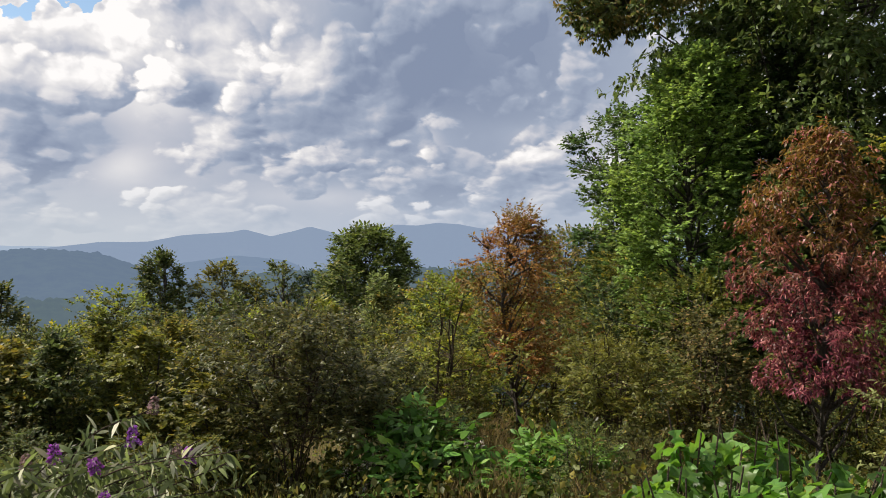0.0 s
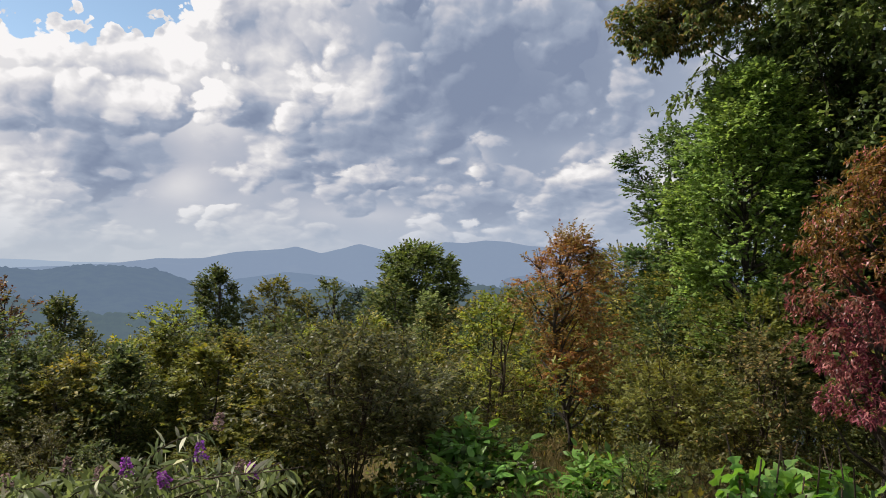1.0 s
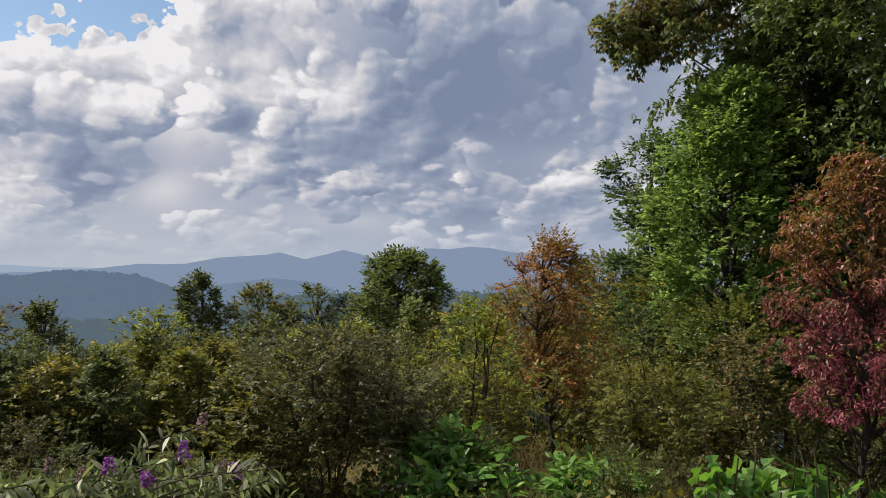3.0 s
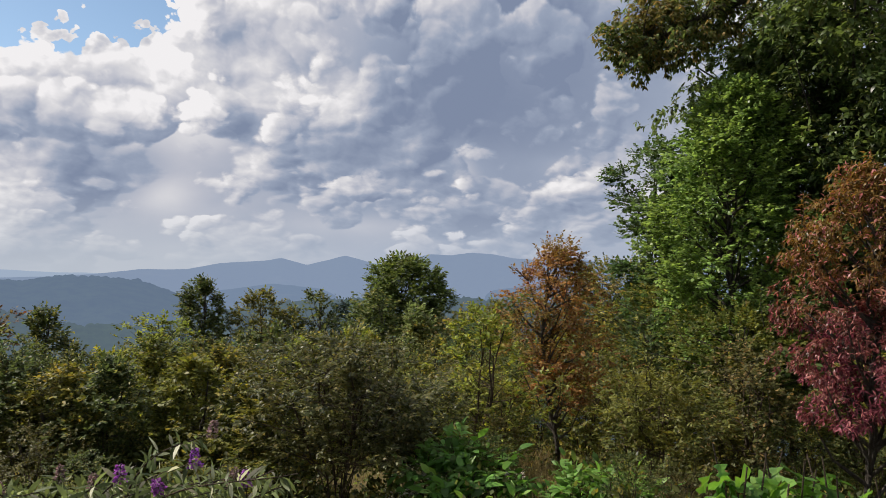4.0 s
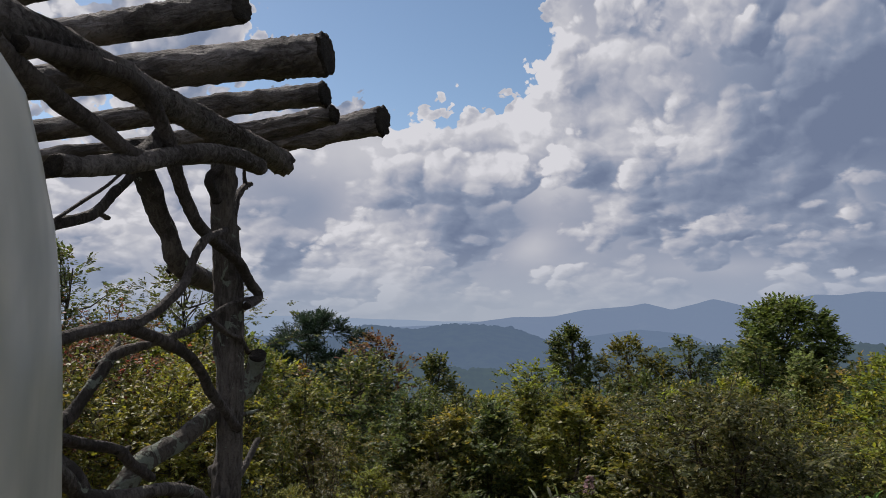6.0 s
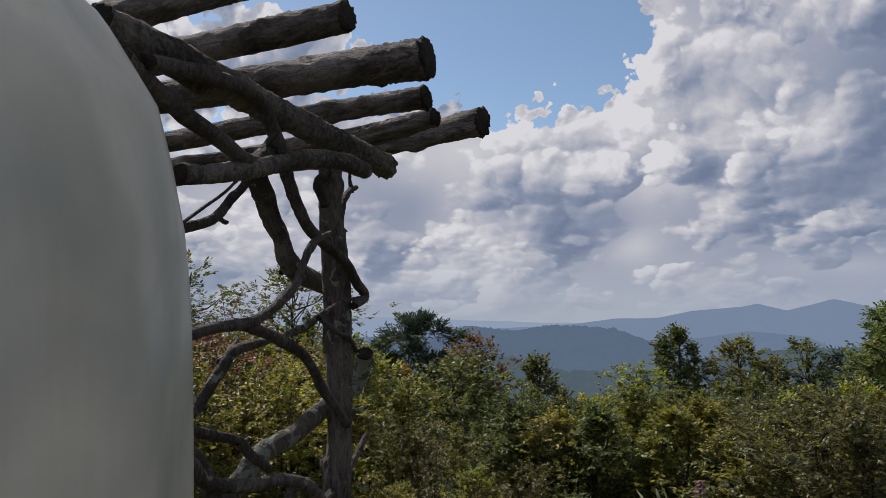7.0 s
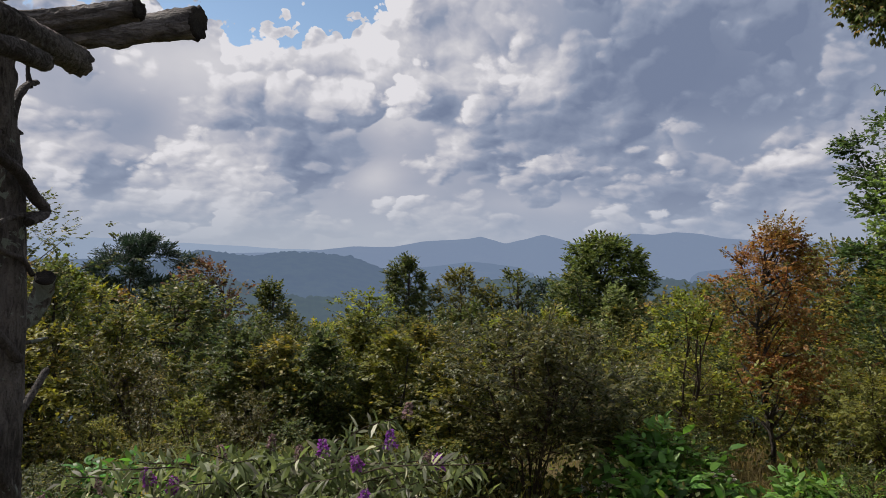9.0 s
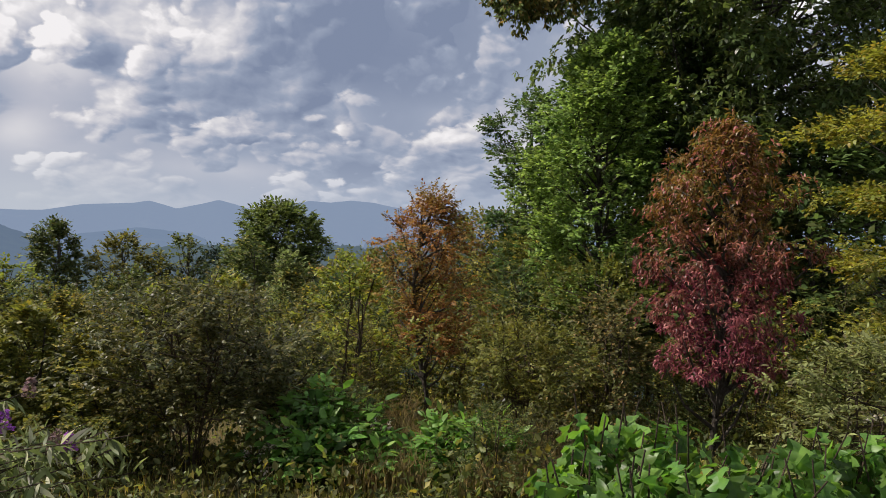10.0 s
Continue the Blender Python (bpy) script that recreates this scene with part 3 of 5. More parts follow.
def log_mesh(name, pts, r0, r1, seed, mats, sides=14, rough=0.07, knots=2, per=6):
    """A round timber with uneven skin, knots and cut ends."""
    rng = np.random.default_rng(seed)
    c = smooth_path(pts, per)
    k = len(c)
    tan = unit(np.gradient(c, axis=0))
    a = np.zeros_like(c)
    ref = np.array([0.3, 0.2, 0.93]) if abs(tan[0][2]) < 0.8 else np.array([0.9, 0.3, 0.1])
    prev = unit(np.cross(tan[0], ref))
    for i in range(k):
        prev = unit(prev - tan[i] * np.dot(prev, tan[i]))
        a[i] = prev
    b = np.cross(tan, a)
    u = np.linspace(0, 1, k)
    th = np.linspace(0, 2 * np.pi, sides, endpoint=False)
    rad = (r0 + (r1 - r0) * u)[:, None] * np.ones(sides)
    length = np.linalg.norm(np.diff(c, axis=0), axis=1).sum()
    for m in range(1, 5):
        amp = rng.normal(0, rough / m)
        rad = rad * (1 + amp * np.cos(m * th[None] + rng.uniform(0, 6) + 1.2 * np.sin(u[:, None] * rng.uniform(2, 7))))
    lump = np.interp(u, np.linspace(0, 1, 9), rng.normal(0, rough * 0.7, 9))
    rad = rad * (1 + lump[:, None]) * (1 + rng.normal(0, rough * 0.42, rad.shape))
    for _ in range(5 if sides >= 18 else 0):
        ku, kt, kl = rng.uniform(0, 1), rng.uniform(0, 6.28), rng.uniform(0.10, 0.30)
        dt = np.angle(np.exp(1j * (th[None] - kt - 0.5 * np.sin(u[:, None] * 9))))
        rad = rad * (1 - 0.16 * np.exp(-((u[:, None] - ku) / kl) ** 2) * np.exp(-(dt / 0.13) ** 2))
    for e in (0, k - 1):
        rad[e] *= 1 + rng.normal(0, rough * 0.9, sides)
        c = c.copy()
    for _ in range(knots):
        ku, kt = rng.uniform(0.1, 0.9), rng.uniform(0, 6.28)
        dt = np.angle(np.exp(1j * (th - kt)))
        rad = rad * (1 + 0.28 * np.exp(-((u[:, None] - ku) * length / (1.6 * r0)) ** 2 - (dt[None] / 0.45) ** 2))
    V = (c[:, None] + rad[..., None] * (np.cos(th)[None, :, None] * a[:, None] + np.sin(th)[None, :, None] * b[:, None])).reshape(-1, 3)
    i, j = np.meshgrid(np.arange(k - 1), np.arange(sides), indexing="ij")
    p, q = i * sides + j, i * sides + (j + 1) % sides
    F = np.concatenate([np.stack([p, q, q + sides], -1).reshape(-1, 3), np.stack([p, q + sides, p + sides], -1).reshape(-1, 3)])
    idx = np.zeros(len(F), int)
    ends, caps = [], []
    for e, s in ((0, -1), (k - 1, 1)):
        n0 = len(V) + sum(len(x) for x in ends)
        rim = V[e * sides:(e + 1) * sides]
        inner = c[e] + (rim - c[e]) * 0.86 + s * tan[e] * 0.010
        mid = c[e] + s * tan[e] * 0.006 + rng.normal(0, 0.002, 3)
        ends.append(np.vstack([inner, mid]))
        for x in range(sides):
            y = (x + 1) % sides
            for t in ((e * sides + x, e * sides + y, n0 + y), (e * sides + x, n0 + y, n0 + x), (n0 + x, n0 + y, n0 + sides)):
                caps.append(t if s > 0 else t[::-1])
    V = np.vstack([V] + ends)
    F = np.vstack([F, np.array(caps)])
    idx = np.concatenate([idx, np.ones(len(caps), int)])
    return mesh_of(name, V, F, mats, idx)


def build_arbour():
    root = tagged(new("log_arbour"), "weathered rustic log arbour with twisted branch lattice beside the terrace", "arbour")
    seed = [100]

    def timber(name, pts, r0, r1, mat=LOG, label="", **kw):
        seed[0] += 1
        return part(name, log_mesh(name, pts, r0, r1, seed[0], [mat, LOGEND], **kw), root, label)

    timber("post", [(-2.20, 1.90, -0.15), (-2.18, 1.87, 0.95), (-2.18, 1.88, 1.20), (-2.17, 1.87, 1.58), (-2.17, 1.85, 1.90), (-2.15, 1.80, 2.12), (-2.15, 1.80, 2.31)], 0.052, 0.045, LIGHTLICHEN, per=10, sides=26, rough=0.10, knots=7)
    timber("post", [(-1.78, 0.72, -0.1), (-1.78, 0.72, 1.2), (-1.76, 0.71, 2.28)], 0.065, 0.055, per=10)
    timber("post", [(-5.25, 2.30, -0.35), (-5.22, 2.30, 1.2), (-5.20, 2.28, 2.30)], 0.065, 0.055, per=10)
    timber("post", [(-4.95, 0.50, -0.3), (-4.95, 0.52, 1.2), (-4.93, 0.52, 2.30)], 0.065, 0.055, per=10)
    timber("header_log", [(-2.28, 2.25, 2.35), (-2.11, 1.79, 2.345), (-2.02, 1.54, 2.34), (-1.93, 1.29, 2.34), (-1.84, 1.07, 2.335), (-1.70, 0.66, 2.33)], 0.051, 0.050, per=20, rough=0.11, knots=8, sides=34)
    timber("header_log", [(-5.28, 2.60, 2.35), (-5.1, 1.4, 2.35), (-4.85, 0.1, 2.36)], 0.060, 0.070, per=10)
    # rafters, laid across the headers
    for a, b, c, r, q in [((-1.84, 2.37), (-2.59, 2.36), (-5.45, 1.90), 0.060, 0.056), ((-1.89, 2.12), (-2.42, 2.11), (-5.40, 1.62), 0.034, 0.044),
                          ((-1.78, 1.92), (-2.30, 1.81), (-5.35, 1.25), 0.045, 0.048), ((-1.56, 1.665), (-2.00, 1.52), (-5.30, 0.66), 0.064, 0.060),
                          ((-1.50, 1.245), (-2.14, 1.10), (-5.25, 0.42), 0.046, 0.050), ((-1.45, 0.98), (-1.98, 0.86), (-5.20, 0.16), 0.044, 0.05)]:
        z = 2.385 + r + 0.055
        bend = np.random.default_rng(int(r * 1e4 + a[1] * 100)).normal(0, 0.012, 3)
        timber("rafter_log", [(*a, z), (*b, z), ((b[0] + c[0]) / 2 + bend[0], (b[1] + c[1]) / 2 + bend[1], z + bend[2]), (*c, z)], r, q, per=30, rough=0.10, knots=10, sides=34)

    def limb(pts, r0, r1, mat=VINE, label="", name="branch"):
        timber(name, pts, r0, r1, mat, label, sides=12, rough=0.10, knots=3, per=6)

    limb([(-2.16, 1.41, 2.23), (-2.18, 1.48, 2.14), (-2.22, 1.56, 2.05), (-2.24, 1.63, 1.97), (-2.26, 1.68, 1.89), (-2.31, 1.80, 1.84), (-2.41, 2.09, 1.79)], 0.034, 0.043, LIGHTLICHEN, name="brace")
    limb([(-2.30, 1.72, 1.87), (-2.31, 1.70, 1.85)], 0.016, 0.012, LIGHTLICHEN, name="stub")
    limb([(-1.66, 0.77, 2.26), (-1.70, 0.86, 2.28), (-1.74, 0.98, 2.30), (-1.80, 1.13, 2.32), (-1.84, 1.23, 2.30), (-1.86, 1.29, 2.24), (-1.88, 1.34, 2.19), (-1.90, 1.38, 2.12), (-1.93, 1.45, 2.04), (-1.96, 1.54, 1.96), (-2.06, 1.79, 1.88), (-2.10, 1.89, 1.81), (-2.13, 1.97, 1.76), (-2.09, 1.87, 1.72)], 0.025, 0.017)
    limb([(-1.66, 0.70, 2.25), (-1.70, 0.79, 2.22), (-1.75, 0.93, 2.18), (-1.79, 1.05, 2.15), (-1.84, 1.18, 2.12), (-1.88, 1.26, 2.15), (-1.92, 1.34, 2.22)], 0.025, 0.022)
    limb([(-1.94, 0.96, 1.88), (-1.98, 1.06, 1.92), (-2.03, 1.20, 1.97), (-2.06, 1.28, 2.04), (-2.09, 1.36, 2.11), (-2.11, 1.42, 2.20)], 0.014, 0.016, LIGHTLICHEN)
    limb([(-2.04, 1.22, 1.98), (-2.05, 1.26, 1.97), (-2.06, 1.27, 1.97)], 0.009, 0.006, LIGHTLICHEN, name="stub")
    limb([(-1.96, 1.00, 1.90), (-1.97, 1.05, 1.93), (-2.02, 1.16, 2.00), (-2.05, 1.25, 2.06), (-2.07, 1.31, 2.11)], 0.006, 0.005, name="twig")
    limb([(-1.79, 0.91, 1.62), (-1.81, 0.98, 1.62), (-1.84, 1.09, 1.64), (-1.87, 1.21, 1.65), (-1.89, 1.28, 1.67), (-1.91, 1.36, 1.71), (-1.92, 1.44, 1.78), (-1.93, 1.48, 1.85), (-1.94, 1.53, 1.92), (-1.97, 1.65, 1.97)], 0.020, 0.011)
    limb([(-1.87, 1.19, 1.65), (-1.92, 1.33, 1.62), (-1.96, 1.43, 1.59), (-1.99, 1.53, 1.55), (-2.02, 1.61, 1.49), (-2.05, 1.67, 1.43), (-2.08, 1.76, 1.36), (-2.12, 1.86, 1.28)], 0.019, 0.018)
    limb([(-1.99, 1.05, 1.34), (-1.99, 1.10, 1.39), (-1.99, 1.14, 1.42), (-1.98, 1.17, 1.47), (-1.98, 1.21, 1.52), (-1.98, 1.25, 1.57), (-1.99, 1.34, 1.59), (-2.02, 1.46, 1.61), (-2.05, 1.59, 1.64), (-2.08, 1.69, 1.68), (-2.11, 1.82, 1.73), (-2.16, 2.00, 1.76)], 0.023, 0.007, LIGHTLICHEN)
    limb([(-2.01, 1.23, 1.54), (-2.05, 1.31, 1.59), (-2.07, 1.33, 1.61)], 0.010, 0.005, LICHEN, name="twig")
    limb([(-2.04, 1.65, 1.67), (-2.09, 1.78, 1.62), (-2.12, 1.87, 1.60), (-2.14, 1.93, 1.55)], 0.011, 0.008, name="twig")
    limb([(-2.16, 1.19, 0.97), (-2.16, 1.26, 1.02), (-2.18, 1.39, 1.10), (-2.17, 1.45, 1.16), (-2.17, 1.51, 1.21), (-2.20, 1.67, 1.25), (-2.23, 1.81, 1.31), (-2.25, 1.93, 1.36), (-2.25, 2.03, 1.41), (-2.23, 2.05, 1.48), (-2.20, 2.03, 1.53)], 0.034, 0.035, LICHEN, "thick branch covered with pale grey-green lichen")
    limb([(-1.86, 0.98, 1.37), (-1.88, 1.03, 1.37), (-1.91, 1.13, 1.34), (-1.97, 1.27, 1.30), (-1.99, 1.33, 1.25), (-2.03, 1.43, 1.19)], 0.017, 0.016)
    limb([(-1.96, 1.26, 1.30), (-1.98, 1.31, 1.30)], 0.009, 0.006, name="stub")
    limb([(-1.70, 0.76, 1.44), (-1.78, 0.97, 1.31), (-1.81, 1.04, 1.25), (-1.83, 1.10, 1.22), (-1.88, 1.22, 1.19), (-1.94, 1.40, 1.17), (-2.00, 1.54, 1.13), (-2.03, 1.63, 1.08), (-2.06, 1.71, 1.01),
          (-2.11, 1.85, 0.84), (-2.15, 1.94, 0.68)], 0.021, 0.022, LIGHTLICHEN)
    limb([(-2.02, 1.50, 0.30), (-2.06, 1.58, 0.82), (-2.08, 1.64, 0.96), (-2.14, 1.78, 1.01), (-2.17, 1.86, 1.04), (-2.20, 1.94, 1.07), (-2.23, 2.03, 1.13), (-2.26, 2.11, 1.19)], 0.024, 0.012, LIGHTLICHEN)
    limb([(-1.80, 0.92, 1.36), (-1.84, 1.05, 1.28), (-1.88, 1.13, 1.15), (-1.885, 1.16, 1.07), (-1.88, 1.14, 0.95), (-1.87, 1.10, 0.5), (-1.88, 1.12, -0.05)], 0.024, 0.034)
    limb([(-1.90, 1.16, 1.04), (-1.86, 1.05, 0.92), (-1.82, 0.92, 0.70)], 0.024, 0.026)
    limb([(-2.05, 1.56, 1.14), (-2.04, 1.52, 1.05), (-2.03, 1.48, 0.95), (-1.99, 1.39, 0.88), (-1.95, 1.28, 0.55), (-1.94, 1.26, -0.05)], 0.015, 0.022)
    limb([(-2.15, 1.84, 2.06), (-2.18, 1.89, 2.13), (-2.20, 1.95, 2.19), (-2.22, 2.00, 2.21)], 0.017, 0.010, name="stub")
    limb([(-2.205, 1.965, 2.19), (-2.21, 1.96, 2.23), (-2.21, 1.955, 2.26)], 0.010, 0.005, name="stub")
    limb([(-2.14, 1.79, 2.23), (-2.11, 1.695, 2.17), (-2.13, 1.75, 2.10)], 0.018, 0.016, name="stub")
    limb([(-2.17, 1.87, 2.03), (-2.19, 1.91, 2.02), (-2.20, 1.93, 2.02)], 0.010, 0.005, name="stub")
    limb([(-2.17, 1.86, 1.33), (-2.22, 1.99, 1.31), (-2.26, 2.11, 1.31)], 0.010, 0.006, LICHEN, name="stub")
    limb([(-1.78, 0.93, 2.03), (-1.80, 1.04, 2.05), (-1.84, 1.21, 2.10), (-1.87, 1.35, 2.15), (-1.90, 1.49, 2.19), (-1.93, 1.65, 2.21), (-1.97, 1.80, 2.21)], 0.027, 0.031, LOG, name="rail")


build_arbour()


# ---------------- covered garden seat ----------------
def build_cover():
    m, n = material("translucent_vinyl")
    coord = n.add("ShaderNodeTexCoord").outputs["Object"]
    tall = n.add("ShaderNodeMapping", ins={"Vector": coord, "Scale": (1.0, 1.0, 0.45)}).outputs[0]
    cloud = n.noise(tall, 4.0, 3.0, 0.5, 0.6)
    fine = n.noise(n.add("ShaderNodeMapping", ins={"Vector": coord, "Scale": (1.0, 1.0, 0.16)}).outputs[0], 9.0, 3.0, 0.45)
    col = n.mix(n.step(cloud, 0.25, 0.75), (0.40, 0.42, 0.405), (0.66, 0.65, 0.59))
    bump = n.add("ShaderNodeBump", ins={"Strength": 0.5, "Distance": 0.03, "Height": fine})
    bsdf = n.add("ShaderNodeBsdfPrincipled", ins={"Base Color": col, "Roughness": 0.26, "Normal": bump.outputs[0], "Coat Weight": 0.25, "Coat Roughness": 0.15})
    thru = n.add("ShaderNodeBsdfTranslucent", ins={"Color": col, "Normal": bump.outputs[0]})
    mixed = n.add("ShaderNodeMixShader", ins={0: 0.45, 1: bsdf.outputs[0], 2: thru.outputs[0]})
    n.put(n.add("ShaderNodeOutputMaterial").inputs["Surface"], mixed.outputs[0])
    zs = np.concatenate([np.linspace(0.02, 1.3, 20), np.linspace(1.35, 2.33, 40)])
    prof = np.interp(zs, [0.0, 0.9, 1.31, 1.63, 1.74, 1.83, 1.93, 2.03, 2.175, 2.26, 2.31, 2.33], [0.445, 0.437, 0.431, 0.424, 0.417, 0.407, 0.386, 0.36, 0.27, 0.18, 0.08, 0.004])
    k = 96
    th = np.linspace(0, 2 * np.pi, k, endpoint=False)
    fold = 0.010 * np.sin(5 * th + 0.6)[None] * np.cos(zs * 1.7)[:, None] + 0.006 * np.sin(11 * th)[None] * np.sin(zs * 3 + 1)[:, None] + 0.004 * np.sin(17 * th[None] + 4 * zs[:, None])
    r = prof[:, None] + fold * np.clip(prof / 0.3, 0, 1)[:, None]
    x, y = -1.450, 0.254
    V = np.stack([r * np.cos(th), r * np.sin(th), np.repeat(zs[:, None], k, 1)], -1).reshape(-1, 3)
    i, j = np.meshgrid(np.arange(len(zs) - 1), np.arange(k), indexing="ij")
    p, q = i * k + j, i * k + (j + 1) % k
    ob = new("garden_seat_cover", mesh_of("garden_seat_cover", V, np.stack([p, q, q + k, p + k], -1).reshape(-1, 4), [m]))
    ob.matrix_basis = pose(x - 0.0, y, float(ground_z(x, y)))
    tagged(ob, "tall rounded cover of translucent white vinyl beside the arbour", "cover")
    hem = part("hem", mesh_of("hem", *tubes([(np.stack([0.447 * np.cos(np.linspace(0, 6.2832, 60)), 0.447 * np.sin(np.linspace(0, 6.2832, 60)), np.full(60, 0.02)], 1), 0.008, 0.008)], 6), [m]), ob)


build_cover()


# ---------------- trees and bushes that stand out ----------------
single("broadleaf_tree", 20.8, 34, -0.5, 1.0, 201, profile="oval", leaf="green", size=0.15, clumps=90, per=120, puff=0.24, base=0.52, shoots=2, ragged=0.25, label="dark green broadleaf tree rising above the thicket")
single("broadleaf_tree", 16.6, 34, -1.25, 1.0, 202, profile="round", leaf="olive", size=0.14, clumps=70, per=90, puff=0.26, base=0.62, shoots=2, ragged=0.3, label="olive-green round-headed tree with open stems")
single("broadleaf_tree", 12.3, 33, -1.15, 0.75, 203, profile="column", leaf="green", size=0.16, clumps=55, per=40, puff=0.32, base=0.56, shoots=2, label="slim green tree with a tufted top")
single("broadleaf_tree", 14.2, 33, -2.5, 0.9, 204, profile="oval", leaf="olive", size=0.15, clumps=60, per=40, base=0.56, shoots=2, label="olive-green tree among the thicket")
single("conifer_tree", 10.4, 36, -2.0, 1.2, 205, profile="cone", leaf="pine", size=0.20, clumps=60, per=40, width=0.2, base=0.56, flat_puff=0.35, shoots=2, label="dark conifer showing between broadleaf trees")
single("broadleaf_tree", 5.7, 30, 1.25, 1.9, 206, profile="dome", leaf="leafy", size=0.16, clumps=220, per=130, puff=0.15, base=0.42, shoots=0, ragged=0.16, label="large green broadleaf tree against the mountains")
single("broadleaf_tree", 8.0, 27, -1.2, 0.9, 207, profile="oval", leaf="green", size=0.16, clumps=60, per=45, base=0.56, shoots=2, label="green side tree of the large broadleaf")
single("sapling", 4.9, 17, -2.4, 0.55, 208, profile="cone", leaf="pale", size=0.09, clumps=60, per=40, base=0.56, shoots=2, label="pale yellow-green pointed sapling")
single("rusty_tree", -5.9, 8.4, 2.6, 0.48, 209, profile="oval", leaf="rust", size=0.044, clumps=150, per=110, puff=0.34, base=0.33, trunk=0.024, width=0.26, droop=0.6, shoots=16, label="slender tree with rust-orange autumn leaves on a grey trunk", ragged=0.45)
single("broadleaf_tree", -8.3, 24, 0.9, 0.9, 210, profile="round", leaf="dark", size=0.14, clumps=60, per=40, base=0.56, shoots=2, label="dark tree top behind the thicket")
single("broadleaf_tree", -1.4, 22, -2.2, 0.9, 211, profile="oval", leaf="olive", size=0.12, clumps=70, per=42, base=0.56, shoots=2, label="olive-green tree with thinning leaves")
single("broadleaf_tree", 1.4, 19, -3.0, 0.9, 212, profile="oval", leaf="brown", size=0.10, clumps=70, per=42, base=0.56, shoots=2, label="brown-tinged broadleaf tree in the thicket")
single("broadleaf_tree", -3.4, 20, -1.2, 0.7, 213, profile="oval", leaf="green", size=0.12, clumps=60, per=42, base=0.56, shoots=2, label="slim green tree beside the rusty one")
single("sapling", 24.0, 15, -3.0, 0.45, 214, profile="column", leaf="yellow", size=0.08, clumps=50, per=34, base=0.56, shoots=2, label="upright yellow-green sapling with bare tips")
single("pine_tree", 40.3, 30, 0.7, 1.45, 215, profile="round", leaf="pine", size=0.15, clumps=70, per=420, puff=0.24, width=0.16, base=0.50, flat_puff=0.38, shoots=0, ragged=0.25, label="dark pine with layered flat boughs", droop=-0.2)
single("broadleaf_tree", 35.6, 25, -1.0, 1.0, 216, profile="oval", leaf="redtop", size=0.13, clumps=80, per=45, base=0.56, shoots=2, label="tree with a reddish-brown crown")
single("broadleaf_tree", 31.1, 27, -2.6, 0.95, 217, profile="cone", leaf="green", size=0.15, clumps=70, per=45, base=0.56, shoots=2, label="small green tree with a pointed crown")
single("broadleaf_tree", 37.4, 11, -2.8, 0.72, 218, profile="oval", leaf="green", size=0.075, clumps=120, per=50, base=0.32, trunk=0.03, label="dense dark green small tree with a short visible trunk")
single("broadleaf_tree", 50.0, 16, 4.2, 1.35, 219, profile="oval", leaf="green", size=0.08, clumps=120, per=60, puff=0.18, base=0.56, shoots=2, label="airy green tree behind the log arbour")
single("broadleaf_tree", 58.6, 13, 5.5, 1.0, 220, profile="oval", leaf="green", size=0.075, clumps=110, per=60, puff=0.19, base=0.35, label="light green tree behind the log arbour")
single("broadleaf_tree", 66.0, 15, 6.0, 1.6, 221, profile="oval", leaf="green", size=0.11, clumps=80, per=42, base=0.56, shoots=2, label="green tree beyond the arbour")
for az_, d_, el_, R_, leaf_, seed_ in [(54.5, 9.5, 0.6, 0.95, "redtop", 251), (47.5, 10.0, -1.2, 0.9, "olive", 252), (60.5, 9.0, 1.2, 1.0, "redtop", 253), (51.0, 8.0, -3.2, 0.8, "yellow", 254), (57.0, 7.6, -3.4, 0.8, "olive", 255)]:
    single("small_tree", az_, d_, el_, R_, seed_, profile="round", leaf=leaf_, size=0.048, clumps=100, per=85, puff=0.19, base=0.15, stems=4, label="reddish-brown small-leaved tree behind the log arbour" if leaf_ == "redtop" else "yellowish-green small-leaved tree behind the log arbour")
single("olive_bush", -4.4, 11.2, -5.4, 0.75, 237, profile="oval", leaf="olive", size=0.06, clumps=80, per=50, puff=0.22, base=0.05, stems=5, category="shrub", label="olive-green bush closing the narrow gap")
single("green_bush", -3.0, 12.6, -5.0, 0.8, 238, profile="oval", leaf="green", size=0.06, clumps=80, per=50, puff=0.22, base=0.05, stems=5, category="shrub", label="green bush at the end of the narrow gap")
single("red_shrub", 41.3, 20, -3.2, 0.45, 222, profile="round", leaf="red", size=0.09, clumps=30, per=36, base=0.3, stems=3, category="shrub", shoots=2, label="small crimson shrub under the pine")
single("maple_tree", -18.8, 11, 14.2, 1.08, 223, profile="oval", leaf="bright", size=0.062, shape=LANCE, width=0.40, clumps=260, per=240, puff=0.19, ragged=0.2, shoots=10, base=0.12, label="bright green maple with dense sunlit leaves")
single("broadleaf_tree", -23.2, 13.0, 19.0, 1.5, 233, profile="oval", leaf="oak", size=0.12, clumps=170, per=130, puff=0.17, base=0.30, ragged=0.2, shoots=4, spray="whorl", label="dark shaded green tree between maple and oak")
single("broadleaf_tree", -13.4, 13.5, 10.4, 0.52, 224, profile="column", leaf="oak", size=0.075, clumps=30, per=620, puff=0.55, base=0.3, width=0.36, label="dark green tree at the edge of the maple", ragged=0.45, shoots=0)
single("broadleaf_tree", -17.0, 14.0, 8.6, 1.0, 234, profile="oval", leaf="oak", size=0.11, clumps=110, per=90, puff=0.2, base=0.25, shoots=2, label="dark green tree close behind the maple")
